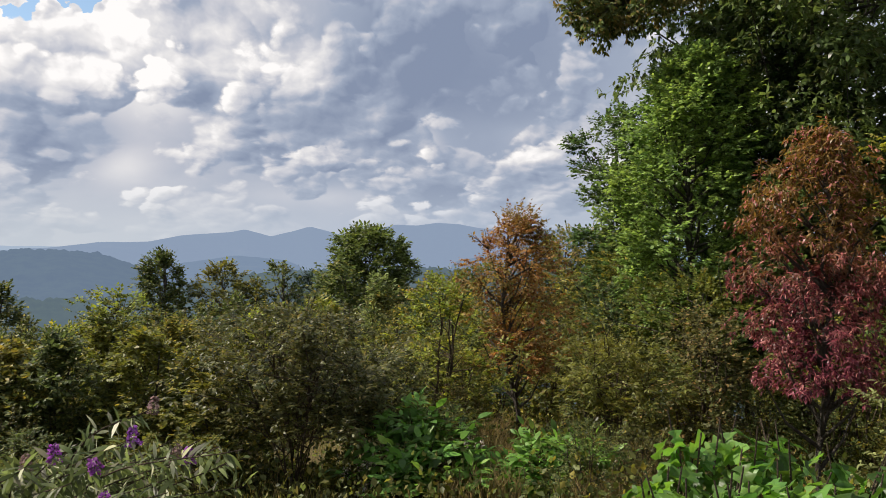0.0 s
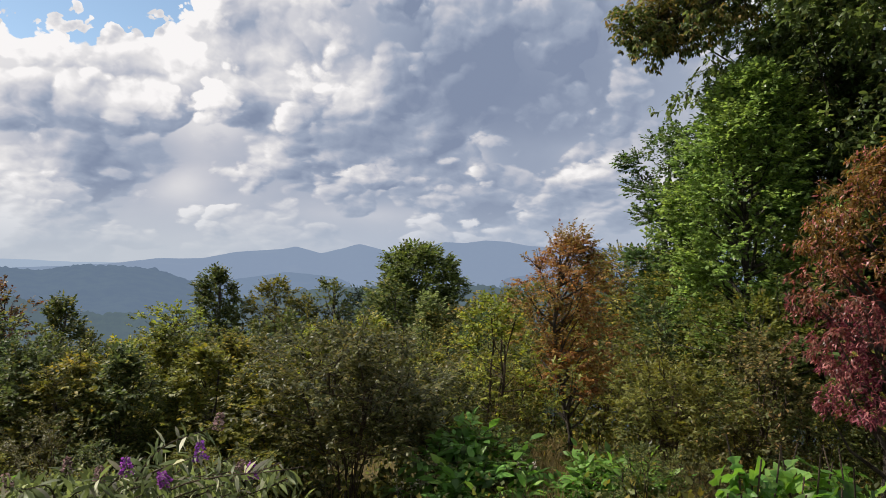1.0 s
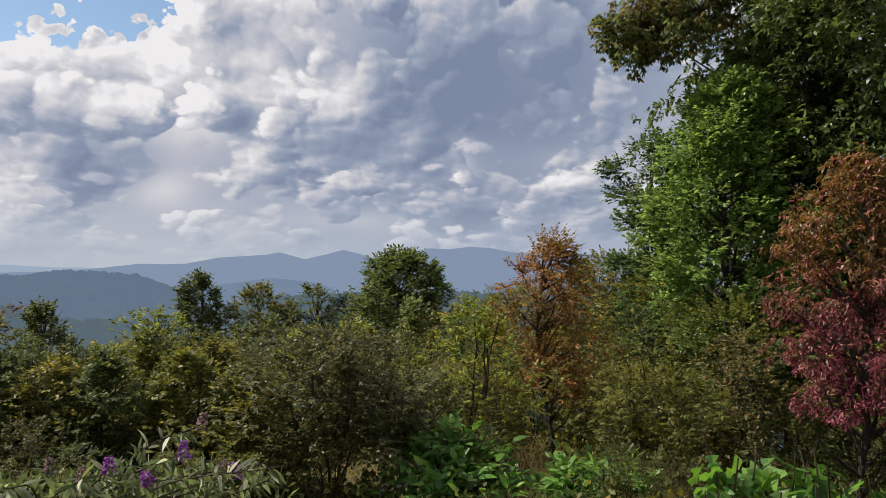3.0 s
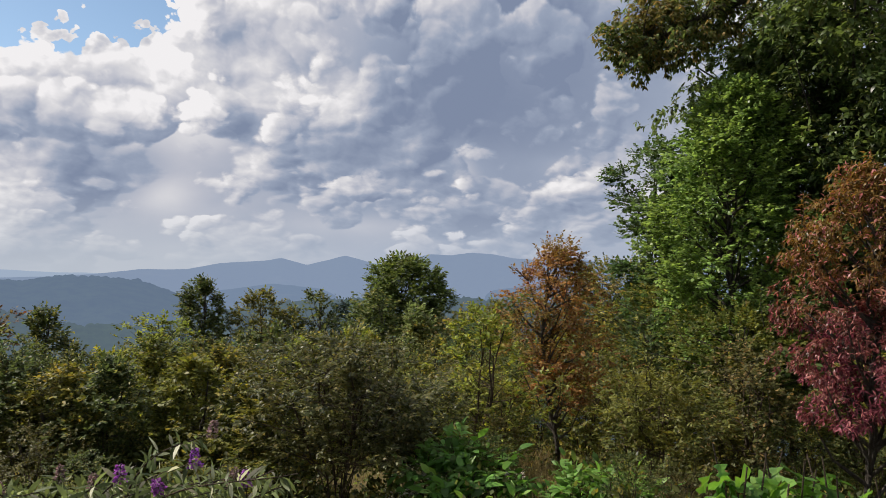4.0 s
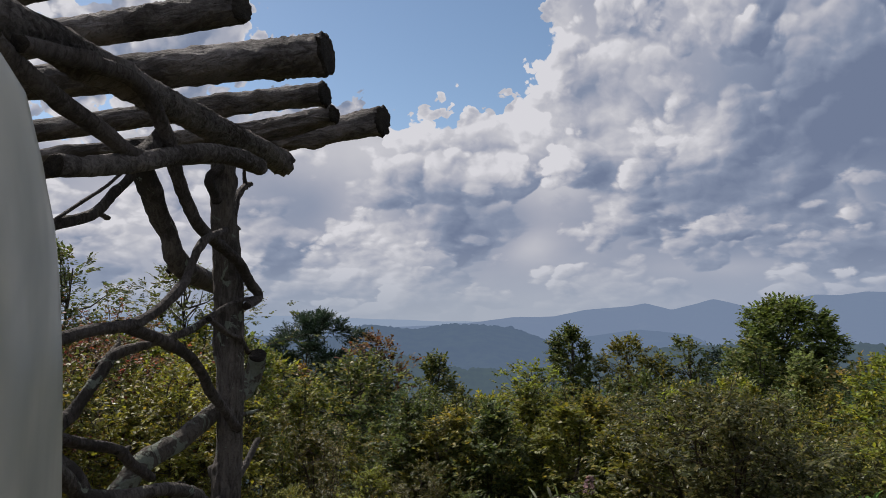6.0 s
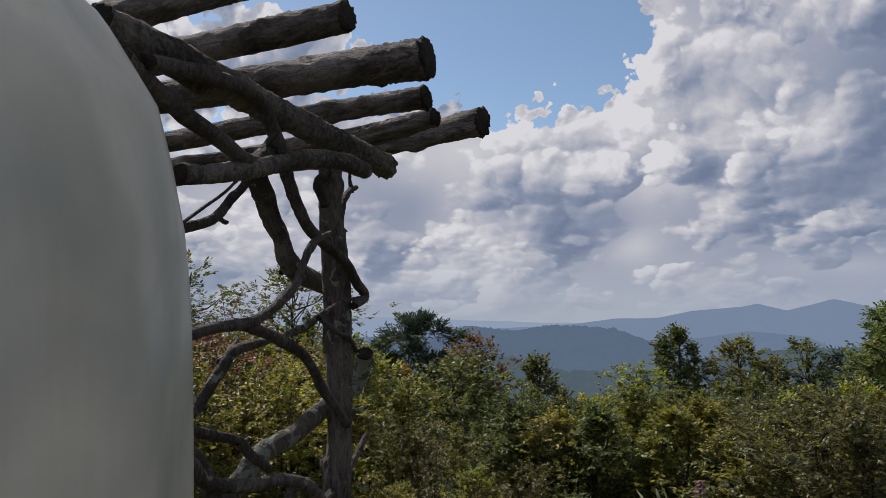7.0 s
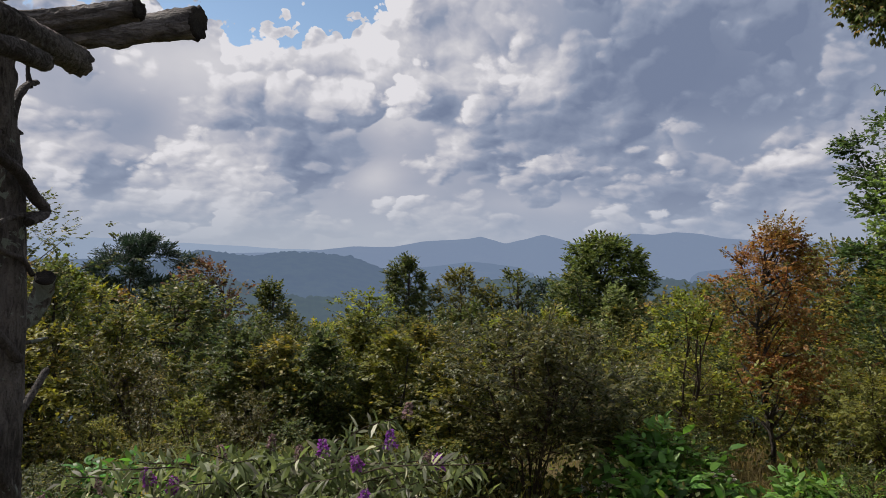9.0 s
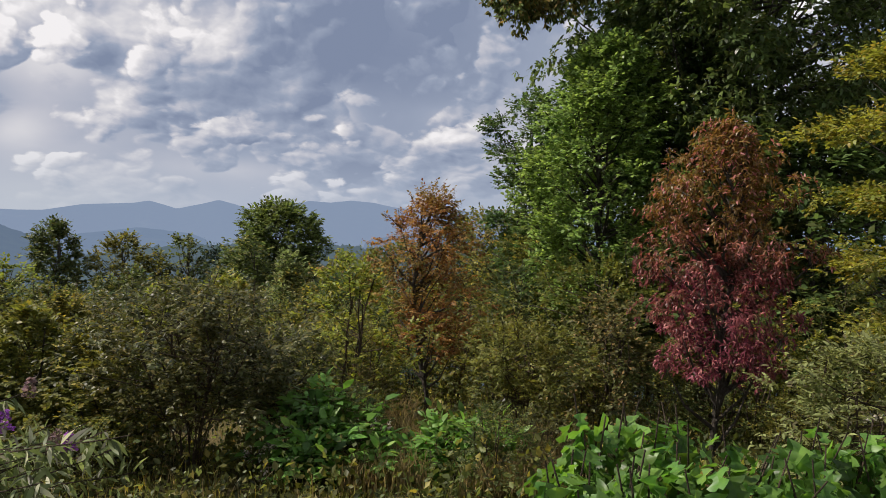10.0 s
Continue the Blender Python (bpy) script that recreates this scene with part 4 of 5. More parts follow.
single("broadleaf_tree", -33.0, 11.0, 7.5, 1.5, 235, profile="oval", leaf="oak", size=0.11, clumps=130, per=90, puff=0.19, base=0.15, shoots=2, label="shaded green tree under the oak")
single("broadleaf_tree", -28.0, 11.5, 4.0, 1.3, 236, profile="round", leaf="green", size=0.10, clumps=120, per=80, puff=0.19, base=0.12, shoots=2, label="green tree behind the red-leaved tree")
single("broadleaf_tree", -10.5, 15, 1.1, 1.15, 225, profile="round", leaf="olive", size=0.07, clumps=120, per=80, base=0.5, shoots=2, label="olive-green tree in the thicket")
single("broadleaf_tree", -13.6, 12, -0.6, 1.0, 226, profile="round", leaf="olive", size=0.06, clumps=120, per=80, base=0.2, label="olive-green tree in the thicket")
single("broadleaf_tree", -18.5, 9.5, -2.5, 0.95, 227, profile="round", leaf="olive", size=0.05, clumps=130, per=90, base=0.15, label="yellow-green bushy tree below the maple")
single("red_tree", -27.0, 6.0, 8.0, 0.50, 228, profile="oval", leaf="red", size=0.046, shape=LANCE, clumps=170, per=140, puff=0.24, base=0.33, trunk=0.022, width=0.15, droop=0.6, spray="whorl", shoots=8, ragged=0.32, label="young tree with crimson and olive autumn leaves")
single("yellow_green_tree", -40.6, 7.6, 14.0, 1.0, 229, profile="oval", leaf="yellow", size=0.052, shape=LANCE, clumps=120, per=230, puff=0.30, base=0.25, width=0.28, flat_puff=0.24, tiers=5, ragged=0.2, shoots=0, label="yellow-green tree with leaves in flat layers")
single("laurel_bush", -36.4, 5.4, -6.8, 0.42, 230, profile="round", leaf="pale", size=0.05, shape=LANCE, clumps=90, per=80, base=0.15, stems=5, width=0.18, category="shrub", label="pale olive laurel bush in patchy shade")
single("dark_shrub", 11.4, 6.0, -5.0, 0.68, 231, profile="broad", leaf="glossy", size=0.042, shape=LANCE, clumps=170, per=105, puff=0.15, base=0.40, stems=16, width=0.24, trunk=0.02, category="shrub", label="dense dark olive shrub on many thin stems")
single("dark_shrub", 6.0, 6.7, -8.2, 0.50, 262, profile="broad", leaf="glossy", size=0.042, shape=LANCE, clumps=110, per=100, puff=0.19, base=0.30, stems=12, width=0.24, trunk=0.02, category="shrub", label="dark olive shrub on thin crowded stems")
for az_, d_, el_, R_, leaf_, seed_ in [(17.5, 6.6, -8.0, 0.50, "olive", 261), (22.0, 7.0, -6.6, 0.34, "olive", 263), (27.5, 7.2, -6.6, 0.34, "green", 264), (24.7, 8.2, -5.0, 0.34, "olive", 265),
                                       (20.0, 8.5, -5.6, 0.42, "olive", 266), (30.5, 7.6, -6.8, 0.45, "olive", 267), (33.5, 8.0, -6.2, 0.42, "green", 268), (14.0, 9.0, -5.2, 0.40, "yellow", 269)]:
    single("leafy_sapling", az_, d_, el_, R_, seed_, profile="oval", leaf=leaf_, size=0.048, clumps=100, per=80, puff=0.26, base=0.14, stems=3, width=0.34, ragged=0.4, shoots=16, trunk=0.018, label="upright leafy sapling of the thicket's front")
single("olive_shrub", -13.0, 6.4, -7.5, 0.52, 232, profile="broad", leaf="olive", size=0.042, shape=LANCE, clumps=100, per=100, puff=0.17, base=0.52, stems=12, width=0.2, trunk=0.02, category="shrub", label="olive-green shrub with bare grey stems below")


def build_oak():
    d, az = 13.0, -30.0
    oak = single("oak_tree", az, d, 33.0, 3.5, 240, profile="broad", leaf="oak", size=0.105, clumps=520, per=330, puff=0.13, base=0.27, trunk=0.035, width=0.24, shape=LANCE, spray="whorl", droop=0.5,
                 label="tall dark green oak whose shaded crown fills the sky", ragged=0.22)
    # a long bough reaching out over the view, browning at its tips
    rng = np.random.default_rng(77)
    inv = oak.matrix_basis.inverted()
    def local(a, e, dist):
        x, y = at(a, dist)
        return np.array(inv @ Vector((x, y, top_of(e, dist))))
    spine = smooth_path([local(-24, 21, 12.3), local(-19, 20, 11.8), local(-15, 18.6, 11.4), local(-12.6, 17.7, 11.2), local(-11.0, 16.6, 11.0)], 5)
    paths, pos, out = [(spine, 0.09, 0.012)], [], []
    for i in range(80):
        u = 0.15 + 0.85 * (i + rng.random()) / 80
        c = spine[int(u * (len(spine) - 1))]
        tip = c + rng.normal(0, 0.27, 3) * np.array([1, 1, 0.9]) + np.array([0, 0, 0.05])
        if tip[2] - c[2] < -0.5:
            continue
        paths.append((np.stack([c, (c + tip) / 2 + rng.normal(0, 0.03, 3), tip]), 0.012, 0.004))
        # whorls of drooping leaflets round each twig end
        for _ in range(20):
            end = tip + unit(rng.normal(0, 1, 3)) * 0.19 * rng.random() ** 0.4
            th = np.linspace(0, 2 * np.pi, 6, endpoint=False) + rng.random()
            pos.append(end + rng.normal(0, 0.008, (6, 3)))
            out.append(np.stack([np.cos(th), np.sin(th), np.full(6, -0.25)], 1) + 0.5 * unit(tip - c))
    v, f = tubes(paths, 6)
    part("bough", mesh_of("bough", v, f, [BARK]), oak)
    part("bough_leaves", leaf_mesh(rng, np.concatenate(pos), np.concatenate(out), 0.095, LANCE, [LEAF["oaktip"]], "bough_leaves", 0.20, 0.45, 0.9, 0.25, 0.4), oak, "leaves browning at the tips")


build_oak()


# ---------------- thicket ----------------
def thicket():
    rng = np.random.default_rng(5)
    kinds = []
    def kind(H, **kw):
        kinds.append([None, H, dict(kw, seed=300 + len(kinds), H=H)])
        return len(kinds) - 1
    G = "bushes of the thicket"
    def bush(H, name, R, profile, leaf, text, stems=5, shape=OVAL, width=0.32, base=0.18):
        """A near bush with small leaves and a far one with coarser leaves."""
        near = kind(H, name=name, R=R, profile=profile, leaf=leaf, size=0.046, clumps=70, per=66, puff=0.19, base=base, stems=stems, width=width, category="shrub", group=G, label=text)
        far = kind(H, name=name, R=R, profile=profile, leaf=leaf, size=0.080, clumps=50, per=54, puff=0.21, base=base, stems=stems, width=0.3, category="shrub", group=G, label=text)
        return near, far
    olive, olive2 = bush(1.6, "olive_bush", 0.70, "round", "olive", "olive-green bush in a dense thicket")
    yell, yell2 = bush(1.8, "yellow_bush", 0.58, "oval", "yellow", "yellow-green bush in a dense thicket", 4)
    green, green2 = bush(1.9, "green_bush", 0.70, "oval", "green", "green bush in a dense thicket", 4)
    gloss, gloss2 = bush(1.5, "laurel_bush", 0.70, "broad", "glossy", "dark glossy bush in a dense thicket", 7, OVAL, 0.24, 0.28)
    brown, brown2 = bush(1.5, "brown_bush", 0.60, "oval", "brown", "brown-tinged bush in a dense thicket")
    pale, pale2 = bush(1.6, "pale_bush", 0.52, "cone", "pale", "pale green bush in a dense thicket", 3)
    def tree(H, name, R, profile, leaf, text):
        return kind(H, name=name, R=R, profile=profile, leaf=leaf, size=0.172, clumps=52, per=50, puff=0.22, base=0.22, group="trees down the slope", label=text)
    t_olive = tree(4.6, "olive_tree", 1.35, "oval", "olive", "olive-green tree down the slope")
    t_green = tree(4.8, "green_tree", 1.3, "oval", "green", "green tree down the slope")
    t_dark = tree(5.0, "dark_tree", 1.35, "round", "dark", "dark green tree down the slope")
    t_yell = tree(4.4, "yellow_tree", 1.1, "oval", "yellow", "yellow-green tree down the slope")
    t_cone = tree(4.6, "pointed_tree", 1.1, "cone", "green", "green tree with a pointed crown down the slope")
    def young(H, name, R, profile, leaf, text, base=0.2):
        return kind(H, name=name, R=R, profile=profile, leaf=leaf, size=0.082, clumps=74, per=36, puff=0.25, base=base, width=0.34, ragged=0.45, shoots=14, trunk=0.022, group="young trees of the thicket", label=text)
    y_olive = young(3.0, "young_tree", 0.50, "oval", "olive", "slender olive-green young tree in the thicket", 0.3)
    y_yell = young(3.2, "young_tree", 0.44, "cone", "yellow", "slender yellow-green young tree in the thicket")
    y_green = young(3.0, "young_tree", 0.55, "oval", "green", "upright green young tree in the thicket", 0.28)
    y_dark = young(2.8, "young_tree", 0.58, "round", "dark", "dark green young tree in the thicket", 0.3)

    def put(kk, az, d, el, fat=1.0):
        ob, H0, kw = kinds[kk]
        x, y = at(az, d)
        H = max(0.45, top_of(el, d) - float(ground_z(x, y)))
        s = min(max(H / H0, 0.35), 1.7)
        m = Matrix.LocRotScale((x, y, float(ground_z(x, y)) - 0.03), Euler((0, 0, rng.uniform(0, 6.28))), (s * fat, s * fat, s))
        if ob:
            copy_thing(ob, m)
        else:
            ob = kinds[kk][0] = plant(**kw)
            ob.matrix_basis = m.copy()
            ob.scale = (1, 1, 1)

    def raise_(az):
        return 3.0 * min(max((-8 - az) / 5, 0), 1) + 3.6 * min(max((az - 41) / 6, 0), 1)

    bands = [(22, 33, -40, 72, 2.5, -5.0, -3.7, (t_olive, t_green, t_dark, t_yell, t_cone), 1.0),
             (15.5, 21, -40, 72, 2.8, -5.8, -3.8, (t_olive, t_green, t_yell, t_cone, t_yell), 0.95),
             (12.5, 17.0, -40, 72, 2.0, -6.2, -2.9, (y_olive, y_yell, y_green, y_dark, y_yell), 1.0),
             (9.8, 13.0, -40, 72, 2.3, -7.6, -4.0, (y_olive, y_yell, y_green, y_dark, y_olive, y_yell), 0.95),
             (9.0, 11.5, -40, 72, 3.6, -9.5, -6.6, (olive2, gloss2, green2, olive2), 0.95),
             (7.8, 9.6, -40, 72, 3.0, -9.6, -6.6, (y_olive, y_yell, y_green, gloss, green, olive), 0.9),
             (4.7, 6.0, -14, 70, 3.0, -17.6, -14.4, (gloss, olive, gloss, green), 1.15),
             (6.6, 7.8, -38, 70, 3.6, -12.4, -9.4, (olive, gloss, brown, yell, green), 1.0)]
    for d0, d1, a0, a1, step, e0, e1, choice, fat in bands:
        a = a0
        while a < a1:
            az = a + rng.normal(0, step * 0.3)
            a += step
            d = rng.uniform(d0, d1)
            path = (-4.6 < az < -1.4 and d < 10) or (-9 < az < -2.5 and d < 9.2) or (4 < az < 17 and d < 6.3)
            front = 6.3 < d < 8.2 and (-17 < az < -8 or 6 < az < 16)
            if path or front:
                continue
            lift = raise_(az) * (1 if d > 9 else 0.35) - (1.3 * min(max((az - 17) / 4, 0), 1) * min(max((37 - az) / 3, 0), 1) if d > 12 else 0)
            put(int(rng.choice(choice)), az, d, rng.uniform(e0, e1) + lift, fat)


thicket()


# ---------------- near plants ----------------
def build_butterfly_bush():
    """Arching stems with narrow grey-green leaves and purple flower spikes."""
    rng = np.random.default_rng(61)
    root = tagged(new("butterfly_bush"), "grey-green butterfly bush with purple flower spikes", "shrub")
    far = 1.28
    bx, by = at(31, 3.15 * far)
    g = float(ground_z(bx, by))
    root.matrix_basis = pose(bx, by, g)
    tips, kinds = [], []
    for a, e, d, k in [(21.3, -13.4, 2.62, "purple"), (17.6, -15.1, 2.75, "purple"), (23.8, -15.0, 2.7, "purple"), (26.3, -14.0, 2.8, "purple"), (38.5, -15.3, 2.9, "purple"), (36.9, -16.0, 2.85, "purple"),
                       (32.8, -18.7, 2.6, "purple"), (39.1, -18.6, 2.6, "purple"), (23.4, -17.6, 2.5, "purple"), (18.6, -14.8, 2.8, "spent"), (45.1, -16.4, 2.9, "spent"), (30.0, -13.6, 3.1, "spent"),
                       (28.0, -14.4, 2.9, "spent"), (33.5, -14.2, 3.2, "spent"), (41.5, -15.6, 3.1, "spent"), (20.0, -11.4, 2.8, "spent")]:
        d *= far
        x, y = at(a + 1.4, d)
        tips.append(np.array([x - bx, y - by, top_of(e, d) - g]))
        kinds.append(k)
    n_flower = len(tips)
    for _ in range(105):
        a = rng.uniform(14.5, 46.5)
        d = rng.uniform(2.5, 3.7) * far
        e = rng.uniform(-21, -13.2) - 0.010 * (a - 30) ** 2 * 0.5
        x, y = at(a, d)
        tips.append(np.array([x - bx, y - by, max(0.2, top_of(e, d) - g)]))
    paths, pos, out = [], [], []
    for i, tip in enumerate(tips):
        start = np.array([tip[0] * 0.12, tip[1] * 0.12, -0.03]) + rng.normal(0, 0.03, 3) * np.array([1, 1, 0])
        mid = tip * np.array([0.42, 0.42, 0.72]) + rng.normal(0, 0.04, 3)
        c = smooth_path([start, mid, tip], 8)
        paths.append((c, 0.007, 0.0025))
        for j in range(56):
            u = 0.42 + 0.57 * rng.random()
            q = u * (len(c) - 1)
            k = min(int(q), len(c) - 2)
            pos.append(c[k] + (q - k) * (c[k + 1] - c[k]))
            ax = unit(c[k + 1] - c[k])
            sd = unit(np.cross(ax, rng.normal(0, 1, 3)))
            out.append(sd + 0.45 * ax)
    v, f = tubes(paths, 5)
    part("branchwork", mesh_of("butterfly_stems", v, f, [TWIG]), root)
    part("foliage", leaf_mesh(rng, np.array(pos), np.array(out), 0.088, LANCE, [LEAF["silver"]], "butterfly_leaves", 0.12, 0.35, 0.7, 0.3), root)
    for tip, k in zip(tips[:n_flower], kinds):
        m = 130
        u = rng.random(m)
        th = rng.uniform(0, 6.28, m)
        r = (0.025 if k == "purple" else 0.020) * (1 - 0.75 * u) * (0.7 + 0.3 * rng.random(m))
        ax = unit(np.array([rng.normal(0, 0.35), rng.normal(0, 0.35), 1.0]))
        sx = unit(np.cross(ax, [0.3, 1, 0.1]))
        sy = np.cross(ax, sx)
        p = tip + (u * 0.08 - 0.03)[:, None] * ax + (r * np.cos(th))[:, None] * sx + (r * np.sin(th))[:, None] * sy
        o = np.cos(th)[:, None] * sx + np.sin(th)[:, None] * sy
        part("flower_spike", leaf_mesh(rng, p, o, 0.016, OVAL, [LEAF[k]], "flower_spike", 0.42, 0.0, 0.3, 0.4), root, "purple flower spike" if k == "purple" else "faded brownish flower spike")


def tulip_leaf(seed):
    """One broad four-lobed leaf with a stalk, one unit long, its rib along +x."""
    rng = np.random.default_rng(seed)
    half = [(0.0, 0.03), (0.00, 0.26), (0.12, 0.56), (0.24, 0.50), (0.36, 0.30), (0.47, 0.20), (0.58, 0.28), (0.76, 0.52), (0.88, 0.38), (0.98, 0.16), (0.88, 0.0)]
    rib = [(0.0, 0), (0.0, 0), (0.08, 0), (0.2, 0), (0.3, 0), (0.42, 0), (0.55, 0), (0.68, 0), (0.80, 0), (0.86, 0), (0.88, 0)]
    def lift(x, y):
        return 0.20 * abs(y) - 0.28 * x * x + 0.05 * math.sin(9 * x + 7 * y + seed)
    V, F = [], []
    for sgn in (1, -1):
        o = len(V)
        for (x, y), (rx, _) in zip(half, rib):
            y = sgn * y * (1 + rng.normal(0, 0.06))
            V += [(x, y, lift(x, y)), (rx, 0.0, lift(rx, 0.0))]
        for i in range(len(half) - 1):
            a = o + 2 * i
            F += [(a, a + 2, a + 1), (a + 1, a + 2, a + 3)] if sgn < 0 else [(a, a + 1, a + 2), (a + 1, a + 3, a + 2)]
    o = len(V)
    V += [(0.02, 0.012, 0.0), (0.02, -0.012, 0.0), (-0.42, 0.01, -0.05), (-0.42, -0.01, -0.05)]
    F += [(o, o + 1, o + 2), (o + 1, o + 3, o + 2)]
    return mesh_of("tulip_leaf", V, F, [LEAF["tulip"]])


def build_tulip_saplings():
    rng = np.random.default_rng(71)
    meshes = [tulip_leaf(i) for i in range(4)]
    spots = [(-18.0, 4.0, -12.0), (-19.3, 4.15, -10.2), (-22.4, 4.3, -10.4), (-25.5, 4.4, -11.0), (-28.7, 4.5, -11.0), (-32.0, 4.6, -10.8), (-35.2, 4.7, -10.2), (-37.8, 4.6, -10.6),
             (-20.8, 3.7, -12.6), (-24.5, 3.8, -12.8), (-16.3, 3.75, -14.6), (-29.5, 4.0, -13.0), (-34.0, 4.1, -13.0), (-18.5, 3.5, -15.0), (-22.5, 3.5, -15.0), (-27.0, 3.7, -15.0)]
    for k, (az, d, el) in enumerate(spots):
        x, y = at(az, d)
        g = float(ground_z(x, y))
        H = top_of(el - 0.9, d) - g
        root = tagged(new("tulip_sapling"), "bright green tulip tree sapling with broad lobed leaves", "sapling", "saplings at the terrace edge")
        root.matrix_basis = pose(x, y, g)
        stems = []
        for s in range(3):
            lean = rng.normal(0, 0.13, 2)
            stems.append(smooth_path([(rng.normal(0, 0.02), rng.normal(0, 0.02), -0.03), (lean[0] * 0.5, lean[1] * 0.5, H * 0.5), (lean[0], lean[1], H * rng.uniform(0.82, 0.97))], 6))
        for c in stems:
            v, f = tubes([(c, 0.009, 0.004)], 6)
            part("stem", mesh_of("sapling_stem", v, f, [TWIG]), root)
        for i in range(64):
            c = stems[i % 3]
            u = 0.12 + 0.88 * rng.random()
            p = c[int(u * (len(c) - 1))]
            th = rng.uniform(0, 6.28)
            s = rng.uniform(0.06, 0.14)
            leaf = part("leaf", meshes[int(rng.integers(4))], root)
            rot = Euler((rng.normal(0, 0.5), rng.normal(0.75, 0.5), th)).to_matrix().to_4x4()
            tip = Vector(p) + rot @ Vector((0.42 * s + 0.02, 0, 0.02))
            leaf.matrix_local = Matrix.Translation(tip) @ rot @ Matrix.Diagonal((s, s, s, 1))


def herb(name, az, d, el, R, seed, leaf, size, label, **kw):
    single(name, az, d, el, R, seed, profile="oval", leaf=leaf, size=size, shape=LANCE, base=0.08, stems=5, category="plant", label=label, crown_name="foliage", trunk=0.015, **kw)


build_butterfly_bush()
build_tulip_saplings()
H1 = "fresh green leafy herb on the forest edge"
herb("green_herb", 2.2, 5.9, -13.2, 0.30, 401, "herb", 0.12, H1, clumps=45, per=16, width=0.24)
herb("green_herb", 0.6, 5.5, -15.4, 0.26, 402, "herb", 0.12, H1, clumps=38, per=16, width=0.24)
herb("green_herb", -8.3, 5.5, -15.0, 0.24, 403, "herb", 0.10, H1, clumps=36, per=16, width=0.24)
herb("green_herb", -10.4, 5.6, -15.6, 0.26, 404, "herb", 0.10, H1, clumps=36, per=16, width=0.24)
herb("green_herb", -6.6, 5.4, -16.8, 0.22, 405, "tulip", 0.09, H1, clumps=32, per=16, width=0.24)
herb("green_herb", 36.0, 4.6, -17.0, 0.3, 406, "herb", 0.10, H1, clumps=40, per=16, width=0.24)
herb("green_herb", 41.5, 5.0, -15.5, 0.35, 407, "herb", 0.10, H1, clumps=40, per=16, width=0.24)
for i, (az, d, el) in enumerate([(4.9, 6.0, -14.6), (-2.1, 6.2, -14.8), (6.2, 5.8, -16.0), (-37.0, 5.6, -10.8), (-12.5, 6.0, -15.5), (3.4, 6.6, -13.2), (-0.8, 6.5, -15.6)]):
    herb("aster", az, d, el, 0.16, 420 + i, "white", 0.024, "wild aster with small whitish flower heads", clumps=18, per=24, width=0.4, puff=0.24)


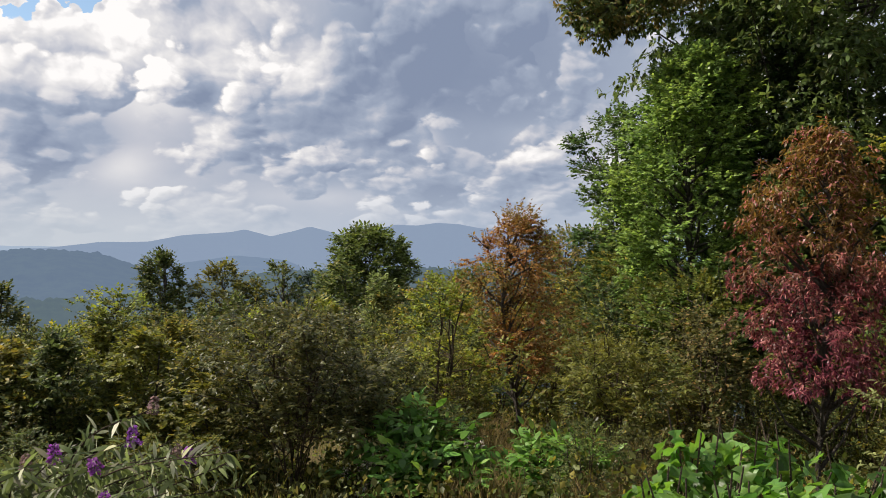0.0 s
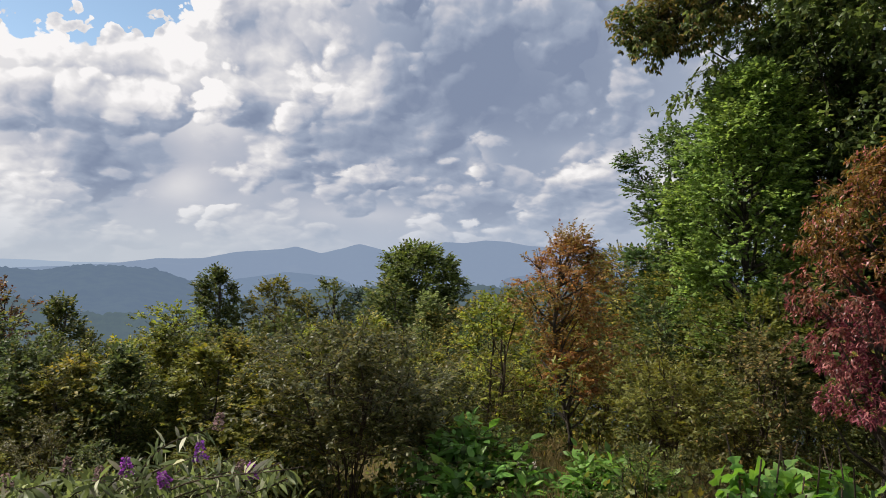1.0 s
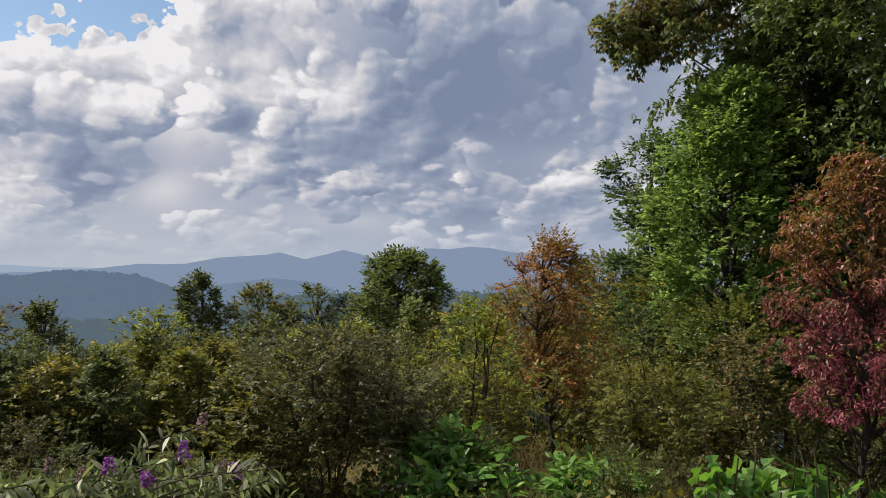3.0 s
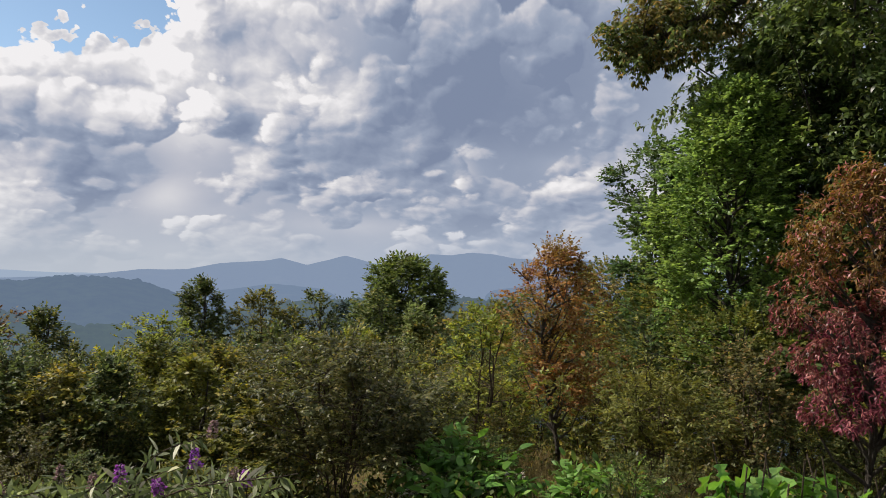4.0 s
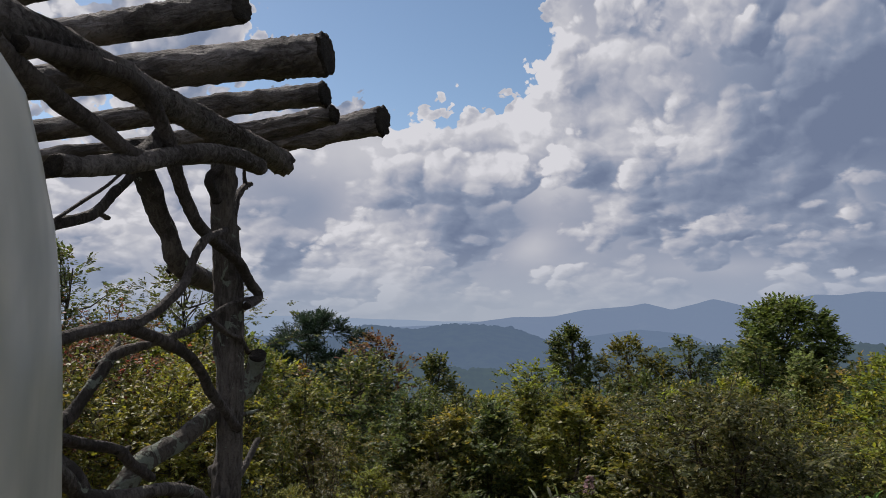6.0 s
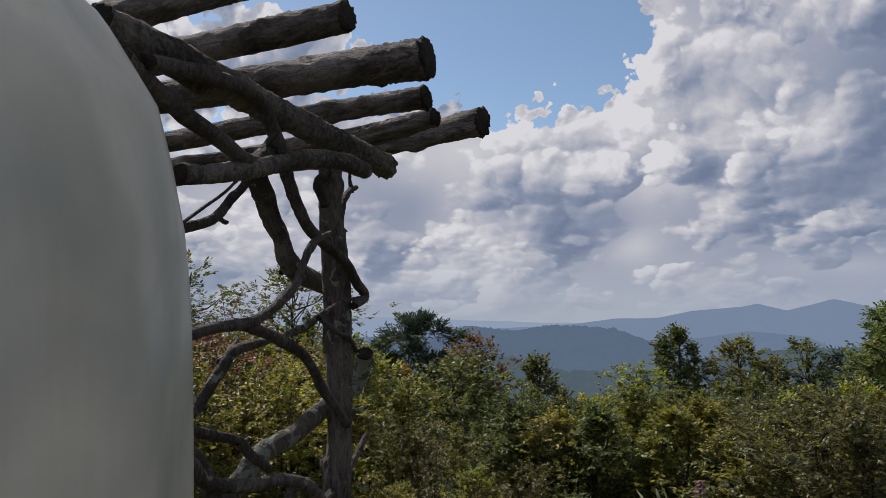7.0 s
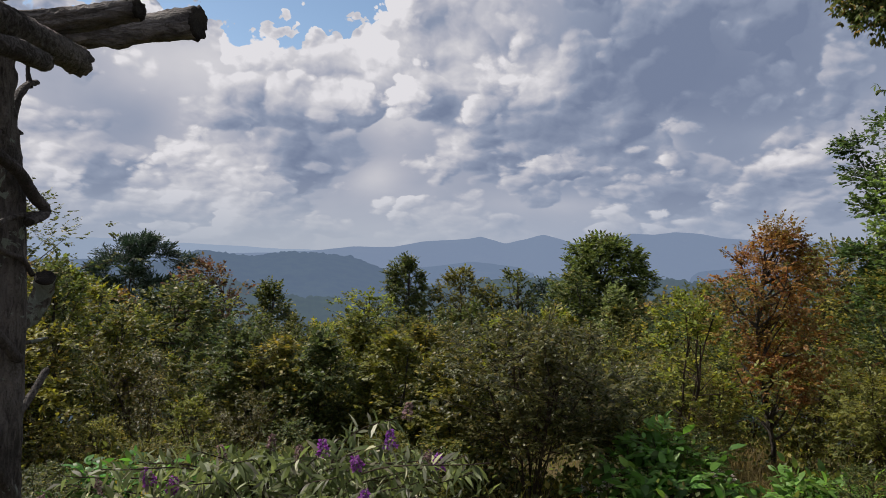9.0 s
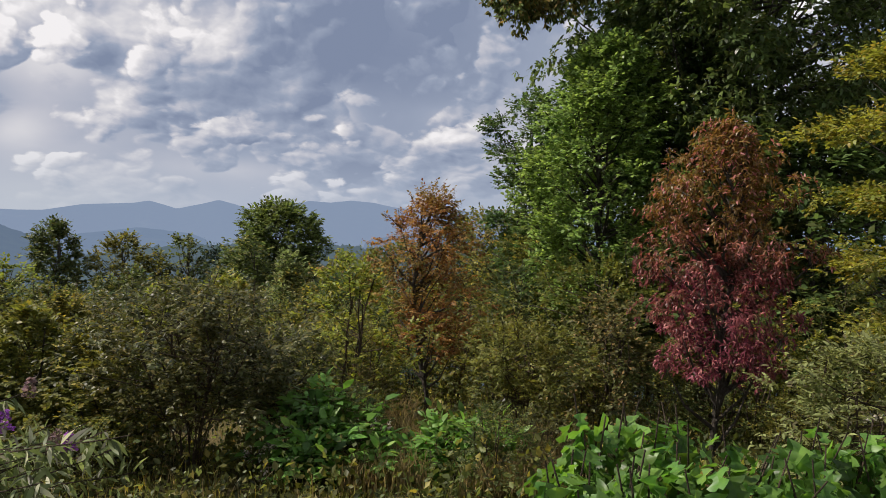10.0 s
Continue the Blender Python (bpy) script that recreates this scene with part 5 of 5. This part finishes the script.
def build_undergrowth():
    """Low leafy growth, dry grass and litter over the hillside."""
    rng = np.random.default_rng(81)
    def scatter(n, a0, a1, d0, d1):
        az = np.radians(rng.uniform(a0, a1, n))
        d = d0 + (d1 - d0) * rng.random(n) ** 1.25
        return -np.sin(az) * d, np.cos(az) * d
    # leafy mounds
    for name, leaf, n, size, label, d0, d1 in [("undergrowth", "olive", 22000, 0.062, "low olive-green leafy undergrowth", 4.6, 11), ("undergrowth", "glossy", 16000, 0.06, "low dark undergrowth under the bushes", 4.6, 16),
                                              ("undergrowth", "green", 18000, 0.042, "low green undergrowth", 4.4, 16), ("undergrowth", "brown", 16000, 0.055, "dry brown leafy undergrowth", 5.5, 18)]:
        cx, cy = scatter(n // 50, -42, 74, d0, d1)
        az = np.degrees(np.arctan2(-cx, cy))
        keep = ~((az > -5.6) & (az < -0.8) & (np.hypot(cx, cy) < 9.5) & (leaf != "green"))
        keep &= ~((az > 5) & (az < 17.5) & (np.hypot(cx, cy) < 5.9) & (np.hypot(cx, cy) > 4.9) & (leaf != "glossy"))
        cx, cy = cx[keep], cy[keep]
        idx = rng.integers(0, len(cx), n)
        hgt = rng.uniform(0.12, 0.55, len(cx))[idx]
        rad = rng.uniform(0.15, 0.45, len(cx))[idx]
        ball = unit(rng.normal(0, 1, (n, 3))) * rng.random((n, 1)) ** 0.4
        x, y = cx[idx] + ball[:, 0] * rad, cy[idx] + ball[:, 1] * rad
        z = ground_z(x, y) + np.abs(ball[:, 2]) * hgt + 0.02
        ob = new(name, leaf_mesh(rng, np.stack([x, y, z], 1), ball, size, OVAL, [LEAF[leaf]], name, 0.34, 0.1))
        tagged(ob, label, "undergrowth", kind="stuff")
    # grass blades
    for name, leaf, n, a0, a1, d0, d1, tall, label in [("dry_grass", "straw", 3600, -6.5, 0.5, 5.0, 10.0, 0.27, "dry straw-coloured grass on a narrow gap"), ("grass", "olive", 9000, -40, 72, 4.2, 11.0, 0.20, "rough green grass between the bushes"),
                                                       ("dry_grass", "straw", 5000, -18, -9, 4.8, 7.0, 0.26, "dry straw-coloured grass under a shrub"), ("dry_grass", "straw", 3000, -40, 72, 4.6, 12.0, 0.25, "scattered dry grass blades")]:
        x, y = scatter(n, a0, a1, d0, d1)
        base = np.stack([x, y, ground_z(x, y) - 0.01], 1)
        h = tall * rng.uniform(0.4, 1.3, n)
        lean = rng.normal(0, 0.28, (n, 2)) * h[:, None]
        th = rng.uniform(0, 6.28, n)
        w = 0.004 * rng.uniform(0.6, 1.4, n)
        side = np.stack([np.cos(th) * w, np.sin(th) * w, 0 * th], 1)
        mid = base + np.stack([lean[:, 0] * 0.35, lean[:, 1] * 0.35, h * 0.6], 1)
        top = base + np.stack([lean[:, 0], lean[:, 1], h], 1)
        V = np.stack([base - side, base + side, mid + side * 0.8, mid - side * 0.8, top], 1).reshape(-1, 3)
        F = (np.arange(n)[:, None, None] * 5 + np.array([(0, 1, 2), (0, 2, 3), (3, 2, 4)])[None]).reshape(-1, 3)
        tagged(new(name, mesh_of(name, V, F, [LEAF[leaf]])), label, "grass", kind="stuff")


build_undergrowth()
